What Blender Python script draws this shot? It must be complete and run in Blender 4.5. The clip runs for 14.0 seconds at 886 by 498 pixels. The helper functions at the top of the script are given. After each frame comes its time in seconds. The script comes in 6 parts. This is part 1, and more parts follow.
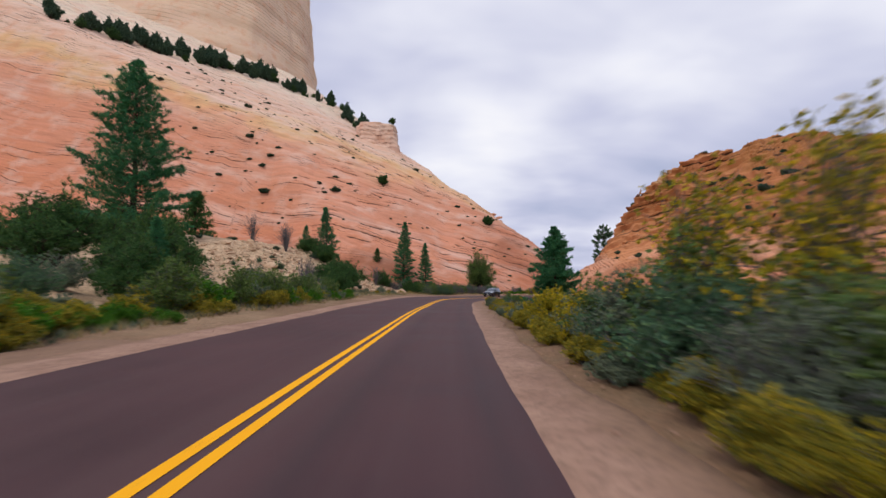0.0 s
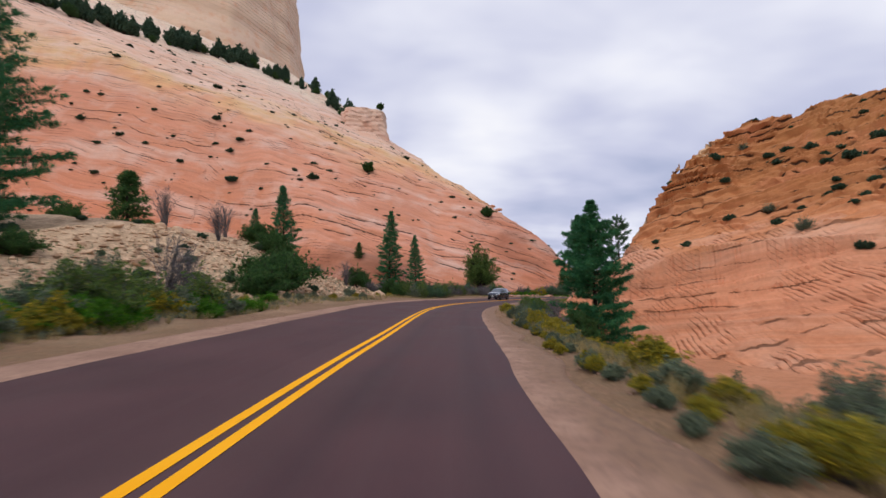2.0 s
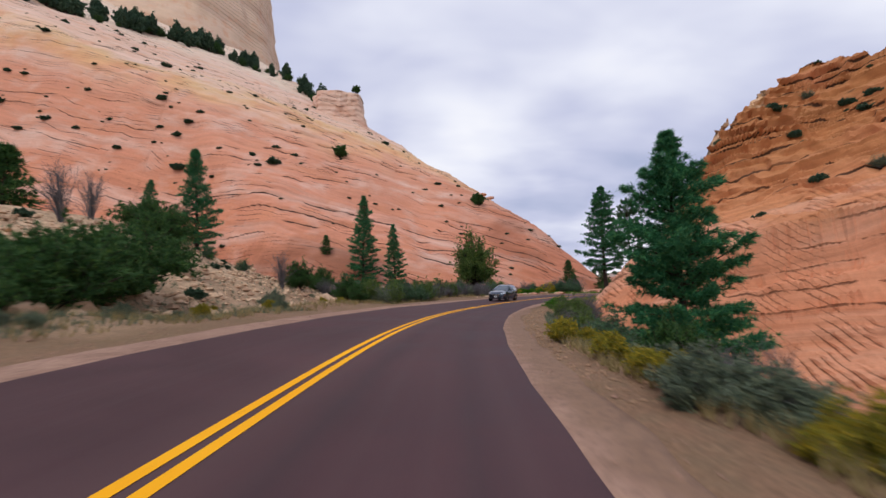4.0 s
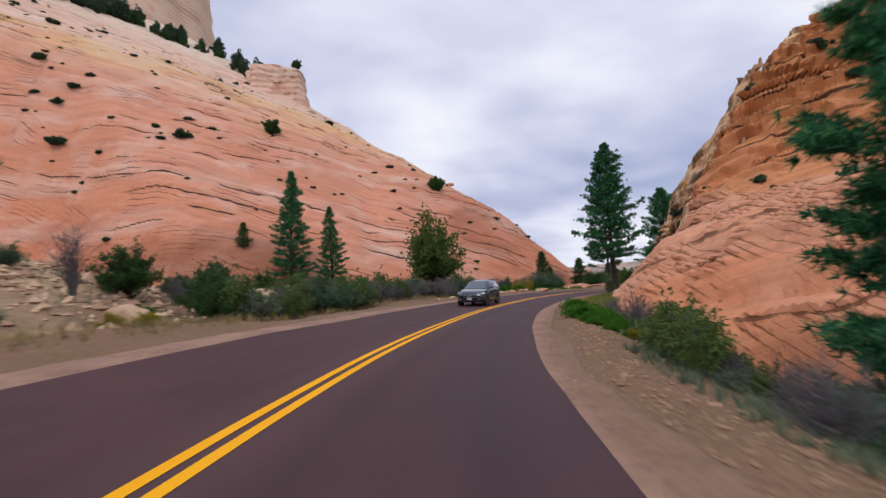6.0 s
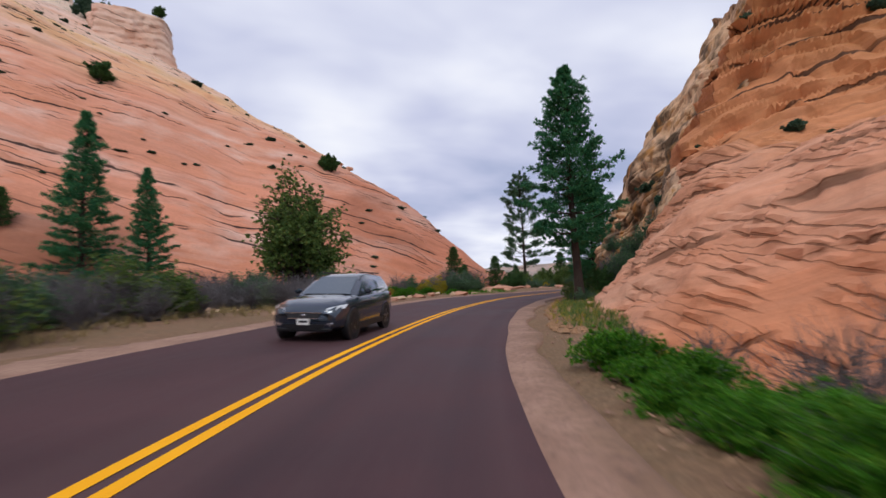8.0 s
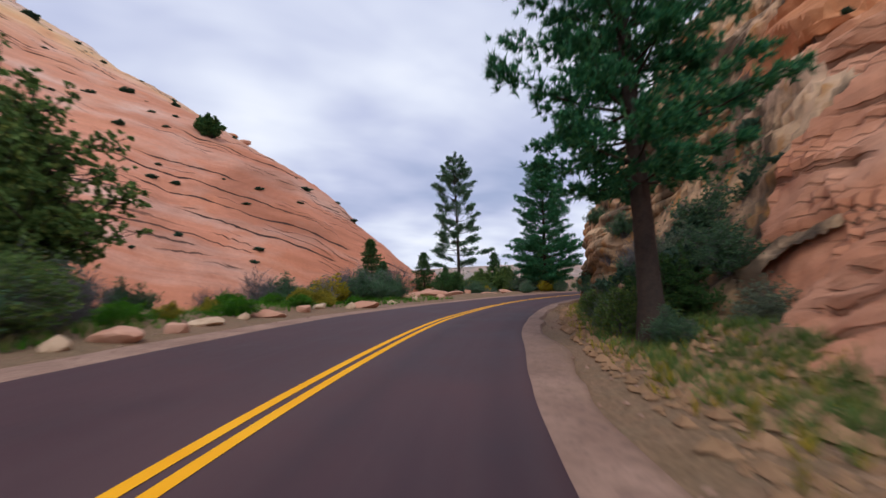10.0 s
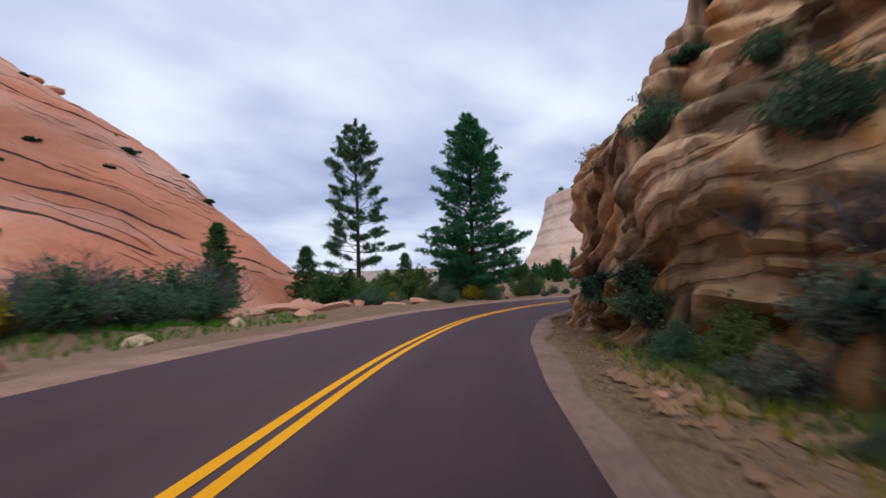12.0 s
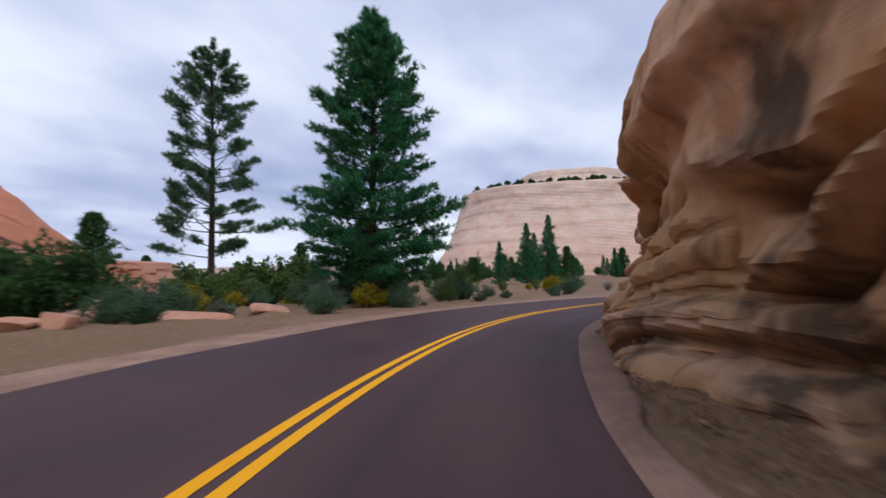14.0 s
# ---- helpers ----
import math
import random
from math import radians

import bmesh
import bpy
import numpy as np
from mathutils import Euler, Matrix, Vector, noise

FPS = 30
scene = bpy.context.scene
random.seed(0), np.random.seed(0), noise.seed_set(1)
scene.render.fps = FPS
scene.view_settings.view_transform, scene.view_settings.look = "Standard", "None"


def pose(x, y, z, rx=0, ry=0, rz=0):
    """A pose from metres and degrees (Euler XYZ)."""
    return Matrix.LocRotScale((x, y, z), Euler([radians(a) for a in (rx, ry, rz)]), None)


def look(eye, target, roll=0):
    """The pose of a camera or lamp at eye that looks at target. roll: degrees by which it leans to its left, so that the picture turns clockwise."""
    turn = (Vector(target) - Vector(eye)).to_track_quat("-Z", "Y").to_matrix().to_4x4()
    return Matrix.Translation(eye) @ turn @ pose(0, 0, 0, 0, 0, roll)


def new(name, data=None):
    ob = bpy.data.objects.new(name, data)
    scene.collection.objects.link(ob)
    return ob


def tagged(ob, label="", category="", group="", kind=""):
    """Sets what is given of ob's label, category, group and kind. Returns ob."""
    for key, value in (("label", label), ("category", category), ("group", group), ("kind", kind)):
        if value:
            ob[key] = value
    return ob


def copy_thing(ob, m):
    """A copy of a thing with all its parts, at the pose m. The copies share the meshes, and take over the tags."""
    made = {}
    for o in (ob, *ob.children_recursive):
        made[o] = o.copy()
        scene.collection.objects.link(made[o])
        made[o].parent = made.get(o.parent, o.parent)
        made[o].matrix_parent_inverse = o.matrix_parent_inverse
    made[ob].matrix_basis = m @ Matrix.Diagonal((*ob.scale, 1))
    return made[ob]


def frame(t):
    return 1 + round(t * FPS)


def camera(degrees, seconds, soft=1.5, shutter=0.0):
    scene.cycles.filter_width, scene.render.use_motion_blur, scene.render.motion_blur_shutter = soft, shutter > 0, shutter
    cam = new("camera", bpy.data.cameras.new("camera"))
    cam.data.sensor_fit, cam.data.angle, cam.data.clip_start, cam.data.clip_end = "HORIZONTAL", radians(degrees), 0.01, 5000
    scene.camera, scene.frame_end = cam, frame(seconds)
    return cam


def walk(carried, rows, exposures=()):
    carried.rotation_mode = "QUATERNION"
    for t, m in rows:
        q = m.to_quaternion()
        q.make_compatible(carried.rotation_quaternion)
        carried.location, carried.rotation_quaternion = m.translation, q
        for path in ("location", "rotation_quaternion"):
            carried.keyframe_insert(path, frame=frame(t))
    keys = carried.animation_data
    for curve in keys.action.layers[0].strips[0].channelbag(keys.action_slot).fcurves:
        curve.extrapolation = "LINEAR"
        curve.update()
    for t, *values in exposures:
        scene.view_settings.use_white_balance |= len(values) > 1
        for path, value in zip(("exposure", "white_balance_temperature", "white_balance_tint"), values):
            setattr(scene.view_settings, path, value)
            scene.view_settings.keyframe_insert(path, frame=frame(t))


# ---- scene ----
cam = camera(90.2, 14.0, soft=1.5, shutter=0.5)
METRES, EYE, TILT, LEAN, TURN = 120.0, 1.4, 5.3, 0.0, 0.0
ROWS = [
    (0.0, 0.0, 0.0, 0.0, 0.0, 0.0, -0.0),
    (0.5, 0.0003, 0.0377, -0.0033, 0.12, 0.02, -0.08),
    (1.0, 0.0011, 0.0759, -0.0063, -0.07, 0.05, -0.12),
    (1.5, 0.0023, 0.1135, -0.0093, -0.39, 0.02, 0.07),
    (2.0, 0.0035, 0.151, -0.0124, -0.67, -0.02, 0.45),
    (2.5, 0.0051, 0.1887, -0.016, -0.89, -0.03, 0.91),
    (3.0, 0.0068, 0.2264, -0.0192, -1.17, -0.03, 1.29),
    (5.5, 0.0196, 0.405, -0.0361, -5.65, -0.49, 2.85),
    (6.0, 0.0242, 0.439, -0.0391, -7.64, -0.6, 2.85),
    (6.5, 0.0312, 0.4742, -0.043, -10.18, -0.76, 2.81),
    (7.0, 0.0404, 0.5088, -0.0466, -13.42, -0.75, 2.65),
    (7.5, 0.0515, 0.5425, -0.05, -16.8, -0.81, 2.29),
    (8.0, 0.0642, 0.5758, -0.0535, -19.66, -0.79, 1.46),
    (10.5, 0.1441, 0.7327, -0.0687, -31.51, -0.35, -0.05),
    (11.0, 0.1646, 0.7623, -0.0718, -34.42, 0.02, -0.33),
    (11.5, 0.1867, 0.7905, -0.0746, -37.5, 0.11, -0.61),
    (12.0, 0.2096, 0.8164, -0.0773, -40.3, 0.01, -0.69),
    (12.5, 0.2323, 0.8405, -0.0801, -43.11, 0.09, -1.2),
    (13.0, 0.2557, 0.8633, -0.083, -45.8, 0.07, -1.82),
    (13.5, 0.2798, 0.8844, -0.0856, -48.5, 0.07, -2.17),
    (14.0, 0.3058, 0.9047, -0.0881, -51.39, 0.2, -2.69),
]
walk(cam, [(t, pose(0, 0, EYE, TILT, LEAN, TURN) @ pose(METRES * x, METRES * y, METRES * z, 90 + pitch, roll, yaw)) for t, x, y, z, yaw, pitch, roll in ROWS],
     exposures=[(0.0, 0.12, 6500, 10), (5.5, 0.11, 6330, 10), (8.0, 0.10, 6300, 10), (10.5, 0.1, 6050, 8), (14.0, 0.1, 5900, 7)])

# ---- world, sun ----


class Tree:
    """Short ways to build node trees."""

    def __init__(self, tree):
        self.t = tree
        tree.nodes.clear()

    def n(self, kind, props=None, **ins):
        node = self.t.nodes.new(kind)
        for k, v in (props or {}).items():
            if k == "operation":
                node.operation = v
            elif k == "use_clamp":
                node.use_clamp = v
            elif k == "data_type":
                node.data_type = v
            elif k == "blend_type":
                node.blend_type = v
            elif k == "sky_type":
                node.sky_type = v
            elif k == "sun_disc":
                node.sun_disc = v
            elif k == "sun_elevation":
                node.sun_elevation = v
            elif k == "sun_rotation":
                node.sun_rotation = v
            elif k == "attribute_name":
                node.attribute_name = v
            elif k == "uv_map":
                node.uv_map = v
            else:
                raise ValueError(k)
        for k, v in ins.items():
            self.put(node, k, v)
        return node

    def put(self, node, key, v):
        key = int(key[1:]) if key[0] == "i" and key[1:].isdigit() else key.replace("_", " ")
        sock = node.inputs[key]
        if isinstance(v, bpy.types.NodeSocket):
            self.t.links.new(v, sock)
        elif isinstance(v, bpy.types.Node):
            self.t.links.new(v.outputs[0], sock)
        elif isinstance(v, (tuple, list)) and len(v) == 3 and sock.type == "RGBA":
            sock.default_value = (*v, 1)
        else:
            sock.default_value = v

    def math(self, op, a, b=0.0, clamp=False):
        return self.n("ShaderNodeMath", {"operation": op, "use_clamp": clamp}, i0=a, i1=b).outputs[0]

    def mix(self, fac, a, b, blend="MIX"):
        m = self.n("ShaderNodeMix", {"data_type": "RGBA", "blend_type": blend})
        self.put(m, "i0", fac), self.put(m, "i6", a), self.put(m, "i7", b)
        return m.outputs[2]

    def noise(self, vec, scale, detail=4.0, rough=0.55, dist=0.0):
        return self.n("ShaderNodeTexNoise", None, Vector=vec, Scale=scale, Detail=detail, Roughness=rough, Distortion=dist).outputs[0]

    def ramp(self, fac, stops, interp="LINEAR"):
        r = self.n("ShaderNodeValToRGB", None, Fac=fac)
        r.color_ramp.interpolation = interp
        els = r.color_ramp.elements
        while len(els) < len(stops):
            els.new(0.5)
        for e, (p, c) in zip(els, stops):
            e.position = p
            e.color = (*c, 1) if isinstance(c, tuple) else (c, c, c, 1)
        return r.outputs[0]

    def scaled(self, vec, scale, rot=(0, 0, 0)):
        return self.n("ShaderNodeMapping", None, Vector=vec, Scale=scale, Rotation=tuple(radians(a) for a in rot)).outputs[0]


SUN_UP, SUN_ROUND = 52.0, 205.0   # degrees above the horizon; clockwise from +y
world = bpy.data.worlds.new("world")
scene.world = world
world.use_nodes = True
W = Tree(world.node_tree)
sky = W.n("ShaderNodeTexSky", {"sky_type": "NISHITA", "sun_disc": False, "sun_elevation": radians(SUN_UP), "sun_rotation": radians(SUN_ROUND)})
coords = W.n("ShaderNodeTexCoord").outputs["Generated"]
split = W.n("ShaderNodeSeparateXYZ", None, Vector=coords)
up = W.math("ADD", W.math("MAXIMUM", split.outputs["Z"], 0.0), 0.22)
flat = W.n("ShaderNodeCombineXYZ", None, X=W.math("DIVIDE", split.outputs["X"], up), Y=W.math("DIVIDE", split.outputs["Y"], up), Z=0.0).outputs[0]
cloud = W.math("ADD", W.math("MULTIPLY", W.noise(flat, 0.8, 3.5, 0.5, 0.2), 0.8), W.math("MULTIPLY", W.noise(W.scaled(flat, (1, 1.6, 1)), 2.0, 3.0, 0.5, 0.2), 0.2))
shade = W.ramp(cloud, [(0.36, (0.43, 0.47, 0.66)), (0.45, (0.60, 0.62, 0.79)), (0.55, (0.84, 0.85, 0.95)), (0.64, (1.03, 1.02, 1.03))])
clear = W.mix(1.0, sky.outputs[0], (0.09, 0.09, 0.09), "MULTIPLY")
cover = W.ramp(cloud, [(0.30, 0.80), (0.42, 0.97)])
W.n("ShaderNodeOutputWorld", None, Surface=W.n("ShaderNodeBackground", None, Color=W.mix(cover, clear, shade), Strength=0.92).outputs[0])
sun = new("sun", bpy.data.lights.new("sun", "SUN"))
sun.data.energy, sun.data.angle, sun.data.color = 1.1, radians(18), (1.0, 0.96, 0.9)
away = Vector((math.sin(radians(SUN_ROUND)) * math.cos(radians(SUN_UP)), math.cos(radians(SUN_ROUND)) * math.cos(radians(SUN_UP)), math.sin(radians(SUN_UP))))
sun.matrix_world = look(away * 300, (0, 0, 0))

# ---- materials ----


def material(name):
    m = bpy.data.materials.new(name)
    m.use_nodes = True
    g = Tree(m.node_tree)
    return m, g


def finish(g, colour, rough=0.85, height=None, depth=0.05, bump=1.0, **more):
    ins = dict(Base_Color=colour, Roughness=rough, **more)
    if height is not None:
        ins["Normal"] = g.n("ShaderNodeBump", None, Strength=bump, Distance=depth, Height=height).outputs[0]
    b = g.n("ShaderNodeBsdfPrincipled", None, **ins)
    g.n("ShaderNodeOutputMaterial", None, Surface=b.outputs[0])


def place(g):
    return g.n("ShaderNodeNewGeometry").outputs["Position"]


def slickrock(name, stops, tip, bed, low, high, crack=0.3, dark=(0.10, 0.05, 0.04), grain=1.0, relief=0.12, stain=0.0, beds=(3.3, 0.27, 1.15, 0.11), wash=0.3, faint=0.85, tint=0.0, red=(0.60, 0.24, 0.12), band=0.75, hollow=0.0, cap=9.0, chalk=(0.72, 0.53, 0.44)):
    """Sandstone: colour bands by height along the beds, thin layers, broken dark joints. tip: slope of the beds; bed: metres of a layer."""
    m, g = material(name)
    p = place(g)
    warp = g.n("ShaderNodeTexNoise", None, Vector=p, Scale=0.045, Detail=3.0).outputs["Color"]
    p2 = g.n("ShaderNodeVectorMath", {"operation": "MULTIPLY_ADD"}, i0=warp, i1=(7.0, 7.0, 7.0), i2=p).outputs[0]
    w = g.n("ShaderNodeVectorMath", {"operation": "DOT_PRODUCT"}, i0=p2, i1=(tip[0], tip[1], 1.0)).outputs[1]
    s = g.n("ShaderNodeSeparateXYZ", None, Vector=p)
    layer = g.n("ShaderNodeCombineXYZ", None, X=g.math("MULTIPLY", s.outputs["X"], 0.05), Y=g.math("MULTIPLY", s.outputs["Y"], 0.05), Z=g.math("DIVIDE", w, bed)).outputs[0]
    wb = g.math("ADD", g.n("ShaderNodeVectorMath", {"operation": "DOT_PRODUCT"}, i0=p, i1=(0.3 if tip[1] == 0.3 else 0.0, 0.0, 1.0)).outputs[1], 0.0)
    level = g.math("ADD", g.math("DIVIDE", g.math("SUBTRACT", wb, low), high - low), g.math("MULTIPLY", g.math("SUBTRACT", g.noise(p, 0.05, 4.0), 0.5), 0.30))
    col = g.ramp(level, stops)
    broad = g.noise(g.n("ShaderNodeCombineXYZ", None, X=g.math("MULTIPLY", s.outputs["X"], 0.022), Y=g.math("MULTIPLY", s.outputs["Y"], 0.022), Z=g.math("DIVIDE", w, bed * 4.5)).outputs[0], 1.0, 5.0, 0.6)
    col = g.mix(g.math("MULTIPLY", g.ramp(broad, [(0.50, 0.0), (0.66, wash)]), g.math("LESS_THAN", level, cap)), col, chalk)
    col = g.mix(g.ramp(broad, [(0.30, 0.55 * wash), (0.44, 0.0)]), col, red)
    thin = g.noise(layer, 1.0, 5.0, 0.65)
    col = g.mix(band, col, g.ramp(thin, [(0.3, 0.74), (0.5, 0.98), (0.72, 1.15)]), "MULTIPLY")
    blot = g.noise(p, 0.16, 6.0, 0.6)
    col = g.mix(g.ramp(blot, [(0.5, 0.0), (0.70, 0.45)]), col, red)
    pale = g.noise(g.scaled(p, (1, 1, 1.7), (0, 0, 40)), 0.11, 5.0, 0.55)
    col = g.mix(g.math("MULTIPLY", g.ramp(pale, [(0.52, 0.0), (0.72, wash)]), g.math("LESS_THAN", level, cap)), col, tuple(c * 0.95 for c in chalk))
    # Brown varnish stain plus the hollow's shade, both put into the colour.
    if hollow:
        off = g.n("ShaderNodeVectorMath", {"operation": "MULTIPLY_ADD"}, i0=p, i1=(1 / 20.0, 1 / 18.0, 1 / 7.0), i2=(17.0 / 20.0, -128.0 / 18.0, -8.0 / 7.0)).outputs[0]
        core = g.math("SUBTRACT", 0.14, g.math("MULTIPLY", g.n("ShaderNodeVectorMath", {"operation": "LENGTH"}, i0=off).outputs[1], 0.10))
        stain_shade = g.math("SUBTRACT", g.noise(g.scaled(p, (1, 1, 1.5)), 0.055, 5.0, 0.6, 0.5), g.ramp(g.math("DIVIDE", s.outputs["Z"], 40.0), [(0.35, 0.0), (0.8, 0.3)]))
        stain_shade = g.math("ADD", stain_shade, g.math("MAXIMUM", core, 0.0))
        col = g.mix(g.ramp(stain_shade, [(0.46, 0.0), (0.74, hollow)]), col, (0.27, 0.105, 0.06))
    fine = g.noise(p, 2.4, 6.0, 0.7)
    col = g.mix(0.5, col, g.ramp(fine, [(0.3, 0.82), (0.7, 1.16)]), "MULTIPLY")
    if tint:
        iron = g.ramp(g.math("ADD", g.math("DIVIDE", s.outputs["X"], 60.0), g.math("MULTIPLY", g.noise(p, 0.06, 3.0), 0.4)), [(0.25, 0.0), (0.60, tint)])
        col = g.mix(iron, col, (0.82, 0.70, 0.64), "MULTIPLY")
    if stain:
        varnish = g.math("SUBTRACT", g.noise(g.scaled(p, (1, 1, 0.35)), 0.55, 5.0, 0.6, 0.6), g.ramp(g.math("DIVIDE", s.outputs["X"], 60.0), [(0.60, 0.0), (0.76, 0.13)]))
        col = g.mix(g.ramp(varnish, [(0.41, 0.0), (0.54, stain)]), col, (0.070, 0.048, 0.030))
        rust = g.noise(g.scaled(p, (1, 1, 0.5)), 0.8, 4.0, 0.6)
        col = g.mix(g.ramp(rust, [(0.54, 0.0), (0.66, 0.8)]), col, (0.44, 0.20, 0.05))
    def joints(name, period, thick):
        """Joints where the beds part, crack shade put in as dark colour; the beds' heights lie on the mesh."""
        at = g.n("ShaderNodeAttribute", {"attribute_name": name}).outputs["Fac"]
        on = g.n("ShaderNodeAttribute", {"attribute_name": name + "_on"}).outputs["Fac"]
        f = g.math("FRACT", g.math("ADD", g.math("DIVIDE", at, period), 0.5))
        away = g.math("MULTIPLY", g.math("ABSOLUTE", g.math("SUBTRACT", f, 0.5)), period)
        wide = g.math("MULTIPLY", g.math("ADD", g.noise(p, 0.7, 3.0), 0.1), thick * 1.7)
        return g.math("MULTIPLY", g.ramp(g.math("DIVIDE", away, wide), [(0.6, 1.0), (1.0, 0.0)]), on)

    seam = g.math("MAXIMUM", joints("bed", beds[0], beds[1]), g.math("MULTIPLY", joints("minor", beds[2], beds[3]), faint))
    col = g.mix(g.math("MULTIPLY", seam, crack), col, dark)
    height = g.math("ADD", g.math("MULTIPLY", thin, 0.6), g.math("MULTIPLY", fine, 0.35 * grain))
    height = g.math("SUBTRACT", height, g.math("MULTIPLY", seam, 0.9))
    finish(g, col, 0.9, height, relief, 0.9, Specular_IOR_Level=0.25)
    return m


PINK, SALMON, ORANGE, CREAM, WHITE = (0.58, 0.222, 0.124), (0.60, 0.262, 0.163), (0.60, 0.31, 0.13), (0.68, 0.50, 0.36), (0.70, 0.57, 0.44)
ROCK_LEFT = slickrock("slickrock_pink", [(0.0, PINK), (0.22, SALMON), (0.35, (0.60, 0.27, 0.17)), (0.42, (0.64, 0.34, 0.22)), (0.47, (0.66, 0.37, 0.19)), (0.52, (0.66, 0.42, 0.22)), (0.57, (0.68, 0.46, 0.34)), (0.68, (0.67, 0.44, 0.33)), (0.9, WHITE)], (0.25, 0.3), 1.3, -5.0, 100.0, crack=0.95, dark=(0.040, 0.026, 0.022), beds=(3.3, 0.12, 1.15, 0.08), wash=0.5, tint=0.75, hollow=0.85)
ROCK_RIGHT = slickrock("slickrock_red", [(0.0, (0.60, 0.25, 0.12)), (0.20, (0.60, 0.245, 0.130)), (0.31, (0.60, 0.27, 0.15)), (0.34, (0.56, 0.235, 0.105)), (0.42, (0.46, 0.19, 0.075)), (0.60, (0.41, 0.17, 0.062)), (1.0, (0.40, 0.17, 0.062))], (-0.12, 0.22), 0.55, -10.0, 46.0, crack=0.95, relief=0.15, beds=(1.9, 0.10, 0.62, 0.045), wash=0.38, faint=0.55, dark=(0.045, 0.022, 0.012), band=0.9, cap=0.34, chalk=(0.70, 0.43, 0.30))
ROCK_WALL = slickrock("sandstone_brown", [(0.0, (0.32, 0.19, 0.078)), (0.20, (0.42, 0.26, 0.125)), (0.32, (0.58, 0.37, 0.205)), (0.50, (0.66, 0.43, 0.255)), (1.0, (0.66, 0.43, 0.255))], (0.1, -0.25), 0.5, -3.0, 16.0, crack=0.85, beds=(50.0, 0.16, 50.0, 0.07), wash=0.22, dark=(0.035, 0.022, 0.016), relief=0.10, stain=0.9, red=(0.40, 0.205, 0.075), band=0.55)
ROCK_PALE = slickrock("sandstone_cream", [(0.0, (0.64, 0.44, 0.30)), (0.5, (0.69, 0.50, 0.36)), (1.0, (0.67, 0.49, 0.35))], (0.22, -0.05), 4.0, 60.0, 260.0, crack=0.6, relief=0.3, band=0.35)
ROCK_MESA = slickrock("sandstone_white", [(0.0, (0.60, 0.36, 0.26)), (0.35, (0.66, 0.48, 0.38)), (1.0, (0.70, 0.56, 0.46))], (0.05, 0.0), 6.0, -10.0, 120.0, crack=0.3, relief=0.4)


ROCK_FAR = slickrock("far_grey_sandstone", [(0.0, (0.22, 0.19, 0.16)), (0.5, (0.33, 0.27, 0.23)), (1.0, (0.26, 0.24, 0.20))], (0.05, 0.0), 4.0, -10.0, 30.0, crack=0.4, relief=0.3)


def plain_noise(name, a, b, c, scale, rough=0.9, depth=0.02, spec=0.3):
    m, g = material(name)
    p = place(g)
    big, small = g.noise(p, scale * 0.12, 4.0), g.noise(p, scale, 6.0, 0.65)
    col = g.mix(g.ramp(big, [(0.35, 0.0), (0.65, 1.0)]), a, b)
    col = g.mix(g.ramp(small, [(0.45, 0.0), (0.75, 0.8)]), col, c)
    finish(g, col, rough, small, depth, 0.8, Specular_IOR_Level=spec)
    return m


def earth():
    m, g = material("dry_earth")
    p = place(g)
    s = g.n("ShaderNodeSeparateXYZ", None, Vector=p)
    big, small = g.noise(p, 0.36, 4.0), g.noise(p, 3.0, 6.0, 0.65)
    bank = g.ramp(g.math("ADD", g.math("MULTIPLY", s.outputs["X"], -0.04), g.math("MULTIPLY", g.math("SUBTRACT", g.noise(p, 0.2, 4.0), 0.5), 0.6)), [(0.30, 0.0), (0.62, 1.0)])
    col = g.mix(g.ramp(big, [(0.35, 0.0), (0.65, 1.0)]), (0.24, 0.138, 0.083), (0.20, 0.125, 0.068))
    col = g.mix(bank, col, g.mix(g.ramp(g.noise(p, 0.8, 5.0, 0.65), [(0.42, 0.0), (0.62, 1.0)]), (0.60, 0.42, 0.27), (0.40, 0.265, 0.16)))
    col = g.mix(g.ramp(small, [(0.45, 0.0), (0.75, 0.7)]), col, (0.19, 0.135, 0.08))
    grit = g.noise(p, 14.0, 5.0, 0.7)
    col = g.mix(0.8, col, g.ramp(grit, [(0.32, 0.55), (0.5, 1.0), (0.68, 1.5)]), "MULTIPLY")
    finish(g, col, 0.92, g.math("ADD", small, g.math("MULTIPLY", grit, 0.5)), 0.06, 0.9, Specular_IOR_Level=0.25)
    return m


GROUND = earth()
RED_SAND = plain_noise("red_sand", (0.47, 0.20, 0.10), (0.53, 0.24, 0.13), (0.36, 0.155, 0.075), 2.0, depth=0.04)


